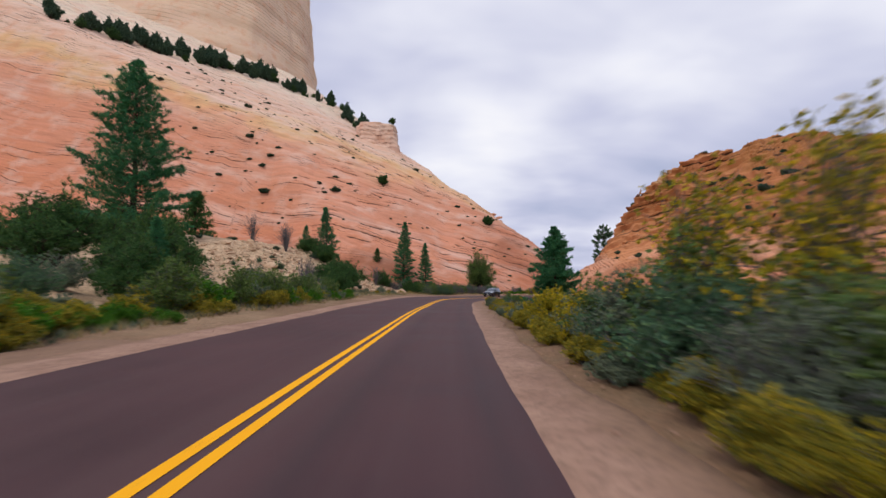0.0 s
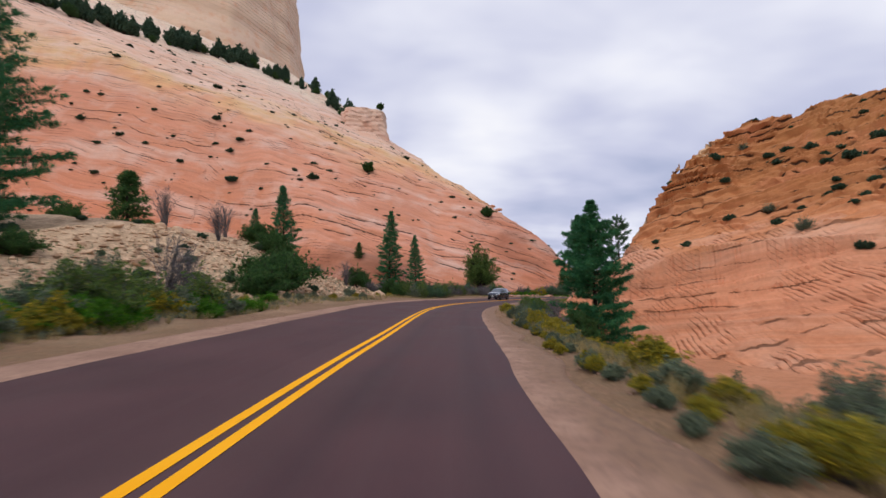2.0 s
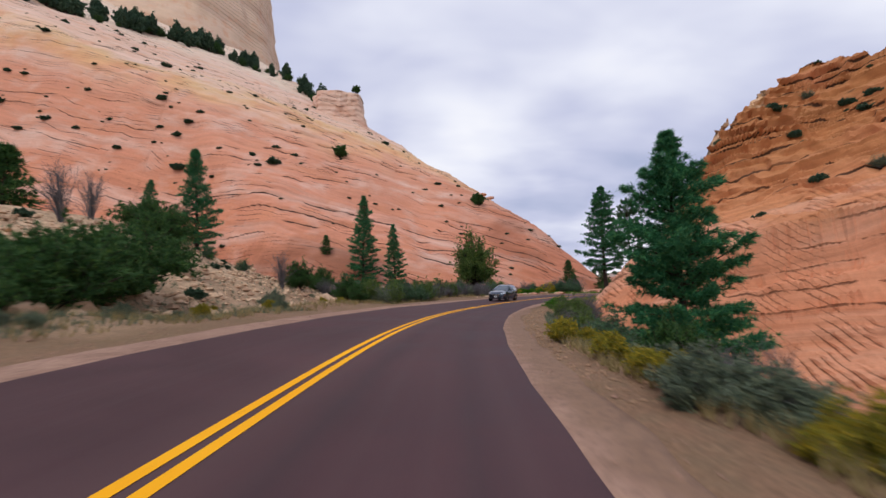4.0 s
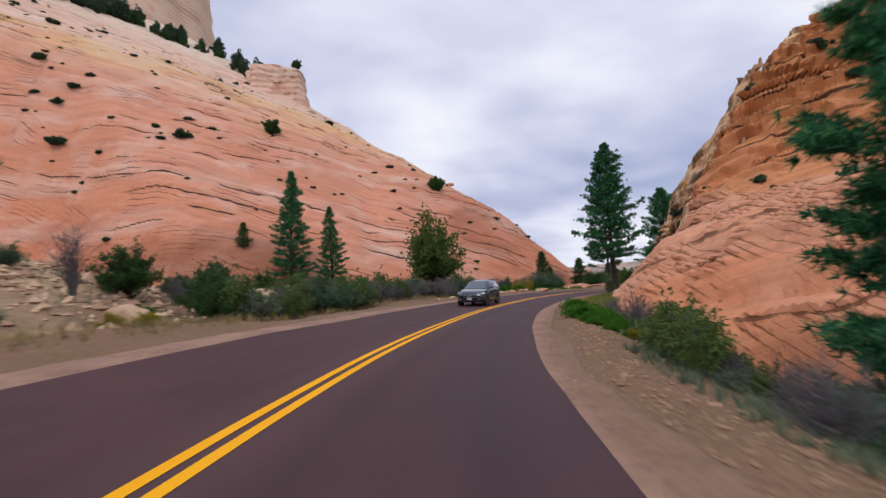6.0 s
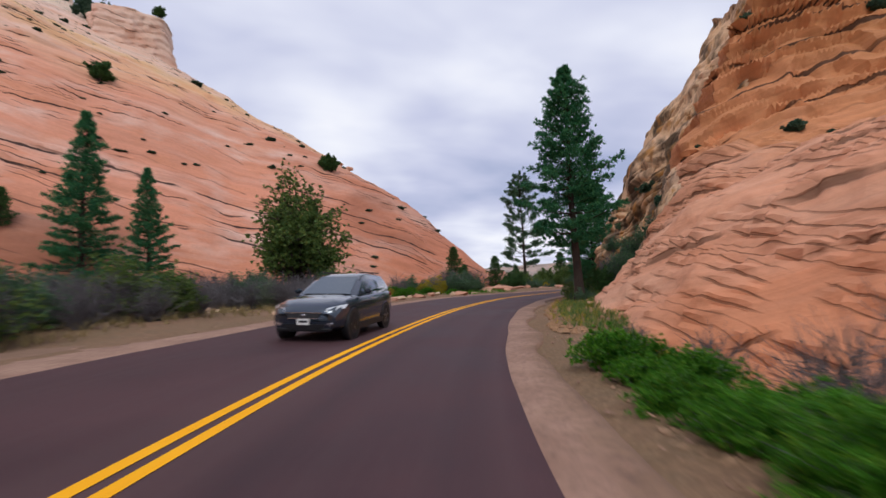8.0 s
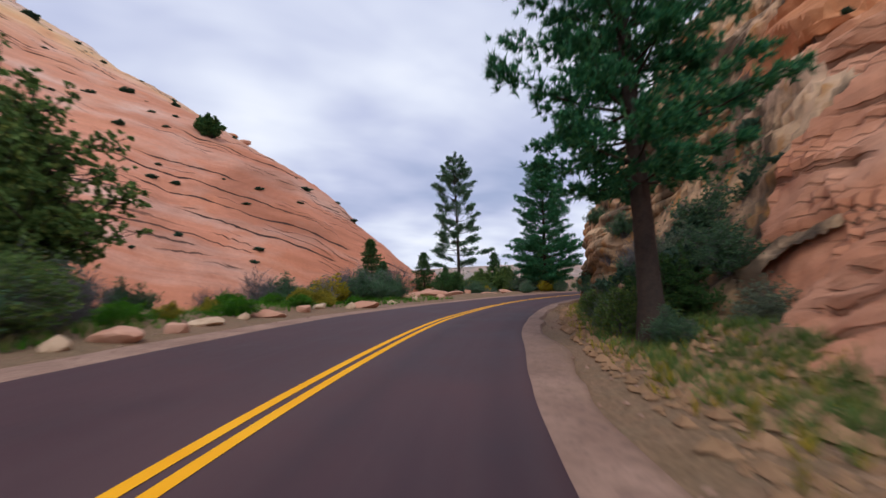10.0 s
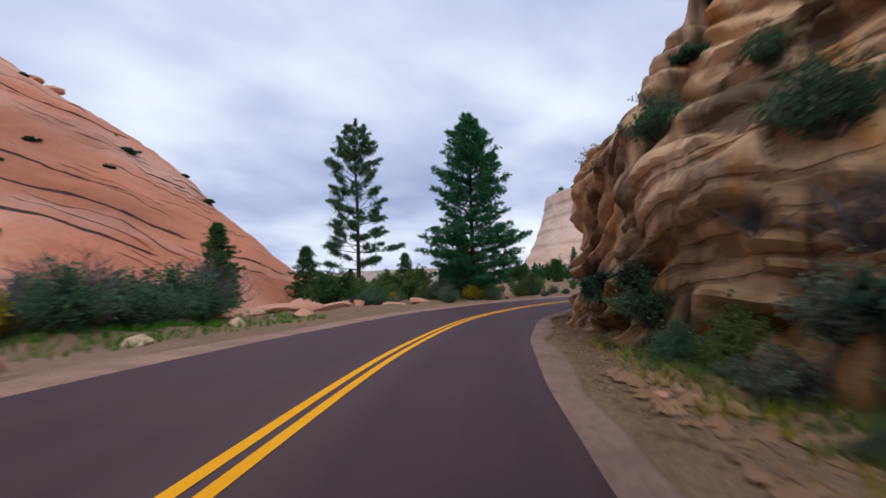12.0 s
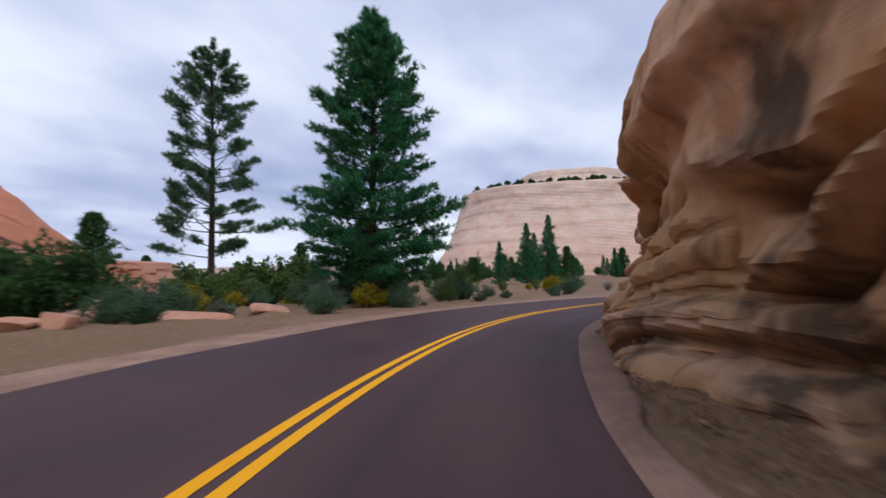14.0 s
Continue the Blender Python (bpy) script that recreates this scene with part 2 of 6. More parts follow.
def dirt():
    m, g = material("red_dirt")
    p = place(g)
    s = g.n("ShaderNodeSeparateXYZ", None, Vector=p)
    big, small = g.noise(p, 1.1, 4.0), g.noise(p, 9.0, 6.0, 0.65)
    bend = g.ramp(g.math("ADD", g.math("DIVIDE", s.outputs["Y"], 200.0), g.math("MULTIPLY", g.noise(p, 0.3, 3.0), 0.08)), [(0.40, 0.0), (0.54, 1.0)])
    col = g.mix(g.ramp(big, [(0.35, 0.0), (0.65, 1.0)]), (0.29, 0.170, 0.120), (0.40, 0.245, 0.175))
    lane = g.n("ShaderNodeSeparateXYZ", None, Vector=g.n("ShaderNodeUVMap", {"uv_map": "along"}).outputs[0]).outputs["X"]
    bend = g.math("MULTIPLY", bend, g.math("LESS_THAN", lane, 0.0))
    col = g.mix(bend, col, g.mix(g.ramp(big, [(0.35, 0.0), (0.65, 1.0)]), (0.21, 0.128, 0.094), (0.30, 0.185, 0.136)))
    outer = g.math("ADD", g.math("MAXIMUM", g.math("SUBTRACT", g.math("MULTIPLY", lane, -1.0), 3.42), g.math("SUBTRACT", lane, 5.5)), g.math("MULTIPLY", g.math("SUBTRACT", g.noise(p, 1.6, 5.0, 0.65), 0.5), 1.3))
    col = g.mix(g.ramp(outer, [(0.0, 0.0), (0.45, 0.85)]), col, g.mix(big, (0.20, 0.118, 0.074), (0.27, 0.165, 0.105)))
    col = g.mix(g.ramp(small, [(0.45, 0.0), (0.75, 0.8)]), col, (0.14, 0.085, 0.064))
    finish(g, col, 0.9, small, 0.015, 0.8, Specular_IOR_Level=0.25)
    return m


DIRT = dirt()
STONE = plain_noise("pale_stone", (0.55, 0.37, 0.24), (0.63, 0.45, 0.30), (0.38, 0.22, 0.13), 2.5, depth=0.03)
STONE_BROWN = plain_noise("brown_stone", (0.30, 0.185, 0.11), (0.42, 0.26, 0.165), (0.20, 0.12, 0.065), 2.5, depth=0.03)
STONE_OCHRE = plain_noise("ochre_stone", (0.27, 0.155, 0.080), (0.38, 0.215, 0.115), (0.17, 0.10, 0.05), 2.5, depth=0.03)
STONE_RED = plain_noise("red_stone", (0.52, 0.25, 0.16), (0.58, 0.33, 0.23), (0.40, 0.18, 0.10), 2.5, depth=0.03)


def asphalt():
    m, g = material("red_asphalt")
    p = place(g)
    uv = g.n("ShaderNodeUVMap", {"uv_map": "along"}).outputs[0]
    s = g.n("ShaderNodeSeparateXYZ", None, Vector=uv)
    grit = g.noise(p, 60.0, 3.0, 0.7)
    blot = g.noise(p, 0.35, 5.0, 0.6)
    col = g.mix(g.ramp(blot, [(0.35, 0.0), (0.7, 1.0)]), (0.056, 0.027, 0.032), (0.094, 0.046, 0.050))
    col = g.mix(0.5, col, g.ramp(grit, [(0.25, 0.55), (0.6, 1.0), (0.85, 1.7)]), "MULTIPLY")
    streak = g.noise(g.n("ShaderNodeCombineXYZ", None, X=g.math("MULTIPLY", s.outputs["X"], 3.0), Y=g.math("MULTIPLY", s.outputs["Y"], 0.05)).outputs[0], 1.0, 4.0, 0.6)
    col = g.mix(g.ramp(streak, [(0.45, 0.0), (0.8, 0.35)]), col, (0.095, 0.060, 0.060))
    across = g.math("ABSOLUTE", g.math("SUBTRACT", g.math("ABSOLUTE", g.math("ADD", s.outputs["X"], 1.7)), 0.8))
    track = g.math("MULTIPLY", g.ramp(across, [(0.0, 1.0), (0.35, 0.0)]), g.ramp(streak, [(0.3, 0.3), (0.7, 1.0)]))
    col = g.mix(g.math("MULTIPLY", track, 0.5), col, (0.032, 0.022, 0.027))
    mid = g.ramp(g.math("ABSOLUTE", s.outputs["X"]), [(0.0, 0.5), (0.9, 0.0)])
    col = g.mix(mid, col, (0.105, 0.060, 0.060))
    finish(g, col, g.ramp(blot, [(0.3, 0.62), (0.7, 0.78)]), grit, 0.004, 0.6, Specular_IOR_Level=0.22)
    return m


def paint_yellow():
    m, g = material("yellow_road_paint")
    p = place(g)
    wear = g.noise(p, 14.0, 6.0, 0.7)
    col = g.mix(g.ramp(g.noise(p, 1.2, 3.0), [(0.3, 0.0), (0.7, 1.0)]), (0.92, 0.40, 0.008), (0.95, 0.45, 0.015))
    col = g.mix(g.ramp(wear, [(0.62, 0.0), (0.72, 0.7)]), col, (0.16, 0.09, 0.06))
    finish(g, col, 0.85, wear, 0.003, 0.5, Specular_IOR_Level=0.12)
    return m


ASPHALT, YELLOW = asphalt(), paint_yellow()


def foliage(name, dark, light, tipcol=None, vein=0.35):
    m, g = material(name)
    isl = g.n("ShaderNodeNewGeometry").outputs["Random Per Island"]
    col = g.ramp(isl, [(0.0, dark), (0.75, light), (1.0, tipcol or light)])
    big = g.noise(place(g), 1.1, 3.0)
    col = g.mix(0.8, col, g.ramp(big, [(0.3, 0.6), (0.7, 1.25)]), "MULTIPLY")
    b = g.n("ShaderNodeBsdfPrincipled", None, Base_Color=col, Roughness=0.65, Specular_IOR_Level=0.25)
    tr = g.n("ShaderNodeBsdfTranslucent", None, Color=col)
    mixed = g.n("ShaderNodeMixShader", None, Fac=vein, i1=b.outputs[0], i2=tr.outputs[0])
    g.n("ShaderNodeOutputMaterial", None, Surface=mixed.outputs[0])
    return m


NEEDLE = foliage("pine_needles", (0.026, 0.120, 0.060), (0.066, 0.250, 0.105), (0.13, 0.33, 0.10))
NEEDLE_DULL = foliage("pine_needles_dull", (0.050, 0.120, 0.070), (0.12, 0.225, 0.115), (0.17, 0.28, 0.11))
JUNIPER = foliage("juniper_leaves", (0.030, 0.085, 0.028), (0.070, 0.160, 0.045), (0.12, 0.21, 0.045))
OAK = foliage("oak_leaves", (0.075, 0.145, 0.040), (0.16, 0.25, 0.065), (0.26, 0.29, 0.065))
SAGE = foliage("sage_leaves", (0.10, 0.14, 0.10), (0.20, 0.25, 0.16), (0.28, 0.30, 0.17))
GREENBUSH = foliage("green_shrub_leaves", (0.030, 0.140, 0.010), (0.085, 0.27, 0.014), (0.20, 0.34, 0.03))
RABBIT = foliage("rabbitbrush_yellow", (0.13, 0.17, 0.030), (0.42, 0.34, 0.035), (0.66, 0.44, 0.03))
GOLD = foliage("autumn_leaves", (0.15, 0.18, 0.022), (0.50, 0.40, 0.022), (0.80, 0.52, 0.020))
STRAW = foliage("dry_grass", (0.22, 0.17, 0.07), (0.42, 0.33, 0.15), (0.50, 0.40, 0.20))
MOUNTBUSH = foliage("hill_shrub_leaves", (0.036, 0.080, 0.055), (0.080, 0.145, 0.085), (0.12, 0.18, 0.10))
BARK = plain_noise("pine_bark", (0.042, 0.030, 0.024), (0.066, 0.044, 0.032), (0.02, 0.016, 0.014), 9.0, depth=0.03)
TWIG = plain_noise("grey_twigs", (0.12, 0.112, 0.12), (0.17, 0.155, 0.155), (0.075, 0.068, 0.07), 9.0, depth=0.005)

# ---- numbers of the land ----


def hashed(ix, iy, iz, seed):
    h = (ix.astype(np.int64) * 374761393 + iy.astype(np.int64) * 668265263 + iz.astype(np.int64) * 1274126177 + seed * 974634777) & 0xFFFFFFFF
    h = ((h ^ (h >> 13)) * 1103515245) & 0xFFFFFFFF
    h = ((h ^ (h >> 16)) * 2246822519) & 0xFFFFFFFF
    return ((h ^ (h >> 15)) & 0xFFFFFF) / float(0xFFFFFF)


def vnoise(x, y, z=0.0, seed=0):
    """Smooth noise from -1 to 1 on arrays."""
    x, y, z = np.broadcast_arrays(np.asarray(x, float), np.asarray(y, float), np.asarray(z, float))
    fx, fy, fz = np.floor(x), np.floor(y), np.floor(z)
    u, v, w = x - fx, y - fy, z - fz
    u, v, w = (a * a * (3 - 2 * a) for a in (u, v, w))
    total = 0.0
    for dx in (0, 1):
        for dy in (0, 1):
            for dz in (0, 1):
                k = (u if dx else 1 - u) * (v if dy else 1 - v) * (w if dz else 1 - w)
                total = total + k * hashed(fx + dx, fy + dy, fz + dz, seed)
    return total * 2 - 1


def fbm(x, y, z=0.0, octaves=4, seed=0, gain=0.5):
    total, amp, size = 0.0, 1.0, 1.0
    for o in range(octaves):
        total = total + amp * vnoise(np.asarray(x) * size, np.asarray(y) * size, np.asarray(z) * size, seed + o)
        amp, size = amp * gain, size * 2.03
    return total


def smooth(a, b, x):
    t = np.clip((x - a) / (b - a), 0, 1)
    return t * t * (3 - 2 * t)


def softmin(planes, k):
    m = planes.min(0)
    return m - k * np.log(np.exp(-(planes - m) / k).sum(0))


# The road's middle line, its height under the car and its bank (degrees, left side up).
MIDDLE = [(-2.6, -60), (-2.3, -30), (-2.05, -8), (-2.0, 4), (-1.82, 14), (-1.58, 24), (-1.18, 32), (-0.82, 40), (-0.31, 47), (0.65, 54), (1.92, 60), (3.36, 65), (5.5, 70.9), (7.95, 76.6), (10.85, 82.1), (14.15, 87.6),
          (17.4, 92.3), (21.26, 97.19), (25.51, 101.74), (31.15, 107.1), (37.75, 112.1), (44.3, 115.45), (51.0, 117.6), (57.5, 118.4), (65, 118.0), (73, 115.8), (82, 111), (92, 103), (102, 92), (110, 80)]
SLOPE_S = [-60, 0, 10, 20, 28, 50, 58, 66, 72, 93, 105, 112, 121, 150, 220]
SLOPE_Z = [-0.7, 0, 0.1, 0.19, 0.21, 0.18, 0.12, 0.04, 0.0, -0.09, -0.2, -0.33, -0.5, -1.0, -1.9]
SLOPE_B = [0, 0, 0.1, 0.4, 1.4, 3.4, 3.7, 3.85, 3.3, 2.7, 2.65, 2.2, 1.5, 0.8, 0]


def spline(points, step):
    pts = np.array(points, float)
    out = []
    for i in range(len(pts) - 1):
        p0, p1, p2, p3 = pts[max(i - 1, 0)], pts[i], pts[i + 1], pts[min(i + 2, len(pts) - 1)]
        for t in np.arange(0, 1, step):
            out.append(0.5 * (2 * p1 + (p2 - p0) * t + (2 * p0 - 5 * p1 + 4 * p2 - p3) * t * t + (3 * p1 - p0 - 3 * p2 + p3) * t ** 3))
    return np.array(out + [pts[-1]])


raw = spline(MIDDLE, 0.02)
run = np.r_[0, np.cumsum(np.hypot(*np.diff(raw, axis=0).T))]
zero = run[np.argmin(np.hypot(raw[:, 0] + 2.05, raw[:, 1]))]
ROAD_S = np.arange(run[0] - zero, run[-1] - zero, 0.5)
ROAD_XY = np.stack([np.interp(ROAD_S + zero, run, raw[:, 0]), np.interp(ROAD_S + zero, run, raw[:, 1])], 1)
ROAD_XY[1:-1] = (ROAD_XY[:-2] + ROAD_XY[1:-1] * 2 + ROAD_XY[2:]) / 4
ahead = np.gradient(ROAD_XY, axis=0)
ahead /= np.hypot(*ahead.T)[:, None]
ROAD_N = np.stack([-ahead[:, 1], ahead[:, 0]], 1)   # to the left


def road_z(s, l):
    return np.interp(s, SLOPE_S, SLOPE_Z) + np.tan(np.radians(np.interp(s, SLOPE_S, SLOPE_B))) * (np.clip(l, -7, 9) + 2.0)


def on_road(s, l):
    """World x, y at s metres along the road, l to the left of its middle."""
    x, y = (np.interp(s, ROAD_S, ROAD_XY[:, k]) for k in (0, 1))
    nx, ny = (np.interp(s, ROAD_S, ROAD_N[:, k]) for k in (0, 1))
    return x + nx * l, y + ny * l


def road_coords(x, y):
    x, y = np.asarray(x, float), np.asarray(y, float)
    shape, x, y = x.shape, x.ravel(), y.ravel()
    s, l = np.empty_like(x), np.empty_like(x)
    sub = slice(None, None, 2)
    cx, cy, nx, ny, cs = ROAD_XY[sub, 0], ROAD_XY[sub, 1], ROAD_N[sub, 0], ROAD_N[sub, 1], ROAD_S[sub]
    for a in range(0, len(x), 20000):
        b = slice(a, a + 20000)
        k = ((x[b, None] - cx) ** 2 + (y[b, None] - cy) ** 2).argmin(1)
        dx, dy = x[b] - cx[k], y[b] - cy[k]
        side = dx * nx[k] + dy * ny[k]
        l[b] = np.sign(side) * np.hypot(dx, dy)
        s[b] = cs[k] + np.clip(dx * ny[k] - dy * nx[k], -1, 1)
    return s.reshape(shape), l.reshape(shape)


LEFT_PLANES = [[22.57, -21.16, 43.29], [29.99, -21.4, 23.99], [75.6, -73.65, -17.77], [113.24, 63.21, 132.8], [39.57, -33.03, 14.31], [58.9, -58.25, 6.51]]
RIGHT_PLANES = [[12.43, 30.6, 16.36], [20.87, 62.94, -23.94], [48.45, 116.73, -109.85], [60.77, -45.3, 22.72], [35.79, 28.31, -41.88]]


def left_h(x, y):
    near = np.maximum(x, -60)
    return softmin(np.stack([a + b * (near if b > 0 else x) / 50 + c * (y - 150) / 50 for a, b, c in LEFT_PLANES]), 2.5)


def right_h(x, y):
    h = softmin(np.stack([a + b * (x - 40) / 50 + c * (y - 85) / 50 for a, b, c in RIGHT_PLANES]), 1.0)
    return h + 8.0 * np.exp(-((x - 68) ** 2 + (y - 95) ** 2) / 110) + 4.5 * np.exp(-((x - 84) ** 2 + (y - 84) ** 2) / 70)


def ground_h(x, y, rough=True):
    x, y = np.asarray(x, float), np.asarray(y, float)
    s, l = road_coords(x, y)
    base = road_z(s, l)
    left = np.clip(l, 0, None)
    rise = np.interp(s, [-60, 30, 45, 56, 66, 80, 120], [3.5, 3.5, 4.2, 7.8, 8.0, 1.8, 1.6]) * smooth(9.5, 33, left) + 0.10 * np.clip(left - 33, 0, 60)
    rise = rise * (1 - smooth(100, 118, s)) + (-0.9 * smooth(12, 30, left)) * smooth(98, 115, s)
    right = np.clip(-l, 0, None)
    wash = -4.9 * smooth(5.0, 14, right) * (1 - smooth(82, 95, s)) * (0.4 * smooth(-40, 6, s) + 0.6 * smooth(16, 34, s))
    talus = 0.55 * smooth(5.2, 9.5, right) * smooth(80, 92, s) * (1 - smooth(120, 135, s))
    z = base + rise + wash + talus
    far = smooth(60, 140, np.hypot(x - 10, y - 60))
    z = z * (1 - far) + far * -1.2
    if rough:
        away_road = smooth(4.5, 8.5, np.abs(l - 0.8))
        z = z + away_road * (0.28 * fbm(x / 5.0, y / 5.0, 0, 3, 11) + 0.10 * fbm(x / 0.9, y / 0.9, 0, 2, 17) * (1 - far))
        z = z - 0.16 * (1 - smooth(3.6, 5.4, np.abs(l - 0.6)))
    return z


def spot(x, y):
    """The height of the ground at one place."""
    return float(ground_h(np.array([x]), np.array([y]))[0])


# ---- mesh helpers ----


def mesh_of(name, verts, faces, mat=None, flat=False, crisp=0):
    me = bpy.data.meshes.new(name)
    me.from_pydata(verts.tolist() if isinstance(verts, np.ndarray) else verts, [], faces.tolist() if isinstance(faces, np.ndarray) else faces)
    if mat:
        me.materials.append(mat)
    me.polygons.foreach_set("use_smooth", [not flat] * len(me.polygons))
    me.update()
    if crisp:
        me.set_sharp_from_angle(angle=radians(crisp))
    return me


def grid_faces(nu, nv, keep=None):
    i = np.arange((nu - 1) * nv).reshape(nu - 1, nv)[:, :-1]
    f = np.stack([i, i + nv, i + nv + 1, i + 1], -1)
    return (f[keep] if keep is not None else f.reshape(-1, 4))


def sheet(name, X, Y, Z, mat, keep=None, flip=False, crisp=0):
    faces = grid_faces(*X.shape, keep)
    if flip:
        faces = faces[:, ::-1]
    used = np.unique(faces)
    index = np.zeros(X.size, int)
    index[used] = np.arange(len(used))
    verts = np.stack([X.ravel(), Y.ravel(), Z.ravel()], 1)[used]
    return new(name, mesh_of(name, verts, index[faces], mat, crisp=crisp))


def mark(ob, shape, keep, **fields):
    """Stores smooth fields of a grid on its mesh."""
    used = np.unique(grid_faces(*shape, keep))
    for name, values in fields.items():
        a = ob.data.attributes.new(name, "FLOAT", "POINT")
        a.data.foreach_set("value", np.broadcast_to(values, shape).ravel()[used].astype(np.float32))
    return ob


def part(name, data, mat, parent, label=""):
    """One mesh under a thing. data: a bmesh or a mesh."""
    if isinstance(data, bmesh.types.BMesh):
        me = bpy.data.meshes.new(name)
        data.to_mesh(me)
        data.free()
    else:
        me = data
    if mat and not me.materials:
        me.materials.append(mat)
    ob = new(name, me)
    ob.parent = parent
    return tagged(ob, label)


def steps(a, b, fine_a, fine_b, fine, grow=1.12, most=60.0):
    """Coordinates from a to b, fine between fine_a and fine_b, growing outwards."""
    mid = list(np.arange(fine_a, fine_b + fine / 2, fine))
    d, lo = fine, [fine_a]
    while lo[-1] > a:
        d = min(d * grow, most)
        lo.append(lo[-1] - d)
    d, hi = fine, [fine_b]
    while hi[-1] < b:
        d = min(d * grow, most)
        hi.append(hi[-1] + d)
    return np.array(lo[:0:-1] + mid + hi[1:])


# ---- ground and road ----
gx, gy = steps(-2600, 2600, -45, 75, 0.7, 1.1, 200), steps(-2600, 2600, -12, 150, 0.7, 1.1, 200)
X, Y = np.meshgrid(gx, gy, indexing="ij")
tagged(sheet("ground", X, Y, ground_h(X, Y), GROUND), "dry sandy earth with scattered grit", "ground", kind="structure")


EDGE_S = [-60, 0, 15, 30, 50, 60, 70, 78, 92, 105, 121, 150]
EDGES = {"paved": [-2.9, -2.9, -3.15, -3.35, -3.65, -3.65, -3.4, -3.2, -3.05, -3.1, -3.15, -3.15], "under": [-2.7, -2.7, -2.95, -3.15, -3.45, -3.45, -3.2, -3.0, -2.85, -2.9, -2.95, -2.95], "left": [7.2, 7.2, 7.2, 7.2, 7.2, 7.2, 7.2, 7.2, 7.2, 7.6, 9.4, 9.8], "dirt": [-4.2, -4.2, -4.2, -4.2, -4.5, -4.55, -4.35, -4.0, -3.8, -3.75, -3.7, -3.75]}


def width_at(edge, s):
    return np.interp(s, EDGE_S, EDGES[edge]) if isinstance(edge, str) else edge + 0 * s


def strip(name, mat, s0, s1, step, edges, lift, drop_edges=(0, 0), thick=0.0, wobble=(0, 0)):
    """A strip along the road between two offsets, over columns of offsets."""
    s = np.arange(s0, s1, step)
    cols = np.linspace(0, 1, edges[2])
    S, C = np.meshgrid(s, cols, indexing="ij")
    lo = width_at(edges[0], S) + wobble[0] * (fbm(S / 3.5, 0 * S, 0, 3, 41))
    hi = width_at(edges[1], S) + wobble[1] * (fbm(S / 3.5, 0 * S, 0, 3, 43))
    Lm = lo * (1 - C) + hi * C
    X, Y = on_road(S, Lm)
    Z = road_z(S, Lm) + lift
    Z[:, 0] -= drop_edges[0]
    Z[:, -1] -= drop_edges[1]
    ob = sheet(name, X, Y, Z, mat, flip=True)
    uv = ob.data.uv_layers.new(name="along")
    loops = np.empty(len(ob.data.loops), int)
    ob.data.loops.foreach_get("vertex_index", loops)
    flat_uv = np.stack([Lm.ravel(), S.ravel()], 1)[loops]
    uv.data.foreach_set("uv", flat_uv.ravel())
    return ob


ROAD_FROM, ROAD_TO = -50, 205
tagged(strip("road", ASPHALT, ROAD_FROM, ROAD_TO, 0.5, ("paved", 4.55, 45), 0.0, (0.05, 0.05), wobble=(0.05, 0.06)), "dark reddish-brown asphalt two-lane mountain road", "road", kind="structure")
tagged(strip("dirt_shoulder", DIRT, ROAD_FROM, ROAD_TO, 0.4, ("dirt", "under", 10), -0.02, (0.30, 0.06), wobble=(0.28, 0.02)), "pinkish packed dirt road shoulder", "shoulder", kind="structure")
tagged(strip("dirt_shoulder", DIRT, ROAD_FROM, ROAD_TO, 0.4, (4.35, "left", 14), -0.02, (0.06, 0.30), wobble=(0.02, 0.5)), "pinkish packed dirt road shoulder", "shoulder", kind="structure")
for off in (-0.13, 0.13):
    tagged(strip("centre_line", YELLOW, ROAD_FROM, ROAD_TO, 0.5, (off - 0.072, off + 0.072, 3), 0.006), "solid yellow painted road line", "road marking", kind="structure")

wash_s, wash_l = np.meshgrid(np.arange(14, 76, 0.6), np.linspace(-34, -8.2, 44), indexing="ij")
X, Y = on_road(wash_s, wash_l + 0.8 * fbm(wash_s / 6, wash_l / 6, 0, 2, 45))
rim = np.minimum(np.minimum(wash_s - 14, 76 - wash_s), np.minimum(wash_l + 34, -8.2 - wash_l))
Z = ground_h(X, Y) + 0.07 - 0.5 * smooth(4.0, 0.5, rim + 2.2 * fbm(X / 4, Y / 4, 0, 3, 46))
tagged(sheet("wash_bed", X, Y, Z, RED_SAND, flip=True), "bare red sand floor of a dry wash", "sand", kind="structure")

# ---- the great pink slope and its towers ----


def normals(P):
    du, dv = np.gradient(P, axis=0), np.gradient(P, axis=1)
    n = np.cross(du, dv)
    return n / np.maximum(np.linalg.norm(n, axis=-1, keepdims=True), 1e-9)


def ledges(w, period, sharp=0.16):
    """A saw: proud just above each joint, sinking back to the next."""
    f = w / period
    f = f - np.floor(f)
    return np.where(f < sharp, f / sharp, 1 - (f - sharp) / (1 - sharp)) - 0.5


lx, ly = steps(-320, 95, -62, 62, 0.5, 1.05, 2.5), steps(104, 420, 112, 192, 0.5, 1.05, 2.5)
X, Y = np.meshgrid(lx, ly, indexing="ij")
H = left_h(X, Y) + 1.8 * fbm(X / 30, Y / 30, 0, 3, 3) + 0.5 * fbm(X / 7, Y / 7, 0, 2, 5)
P = np.stack([X, Y, H], -1)
N = normals(P)
warp = 2.6 * fbm(X / 30, Y / 30, H / 30, 2, 21) + 1.0 * fbm(X / 10, Y / 10, H / 10, 2, 20) + 0.35 * fbm(X / 5, Y / 5, H / 5, 2, 22)
side = vnoise(X / 26, Y / 26, H / 14, 24) - 0.12
other = (side > 0) & (X > -70)
whole = np.where(X > -72, smooth(0.02, 0.14, np.abs(side)), 1.0)
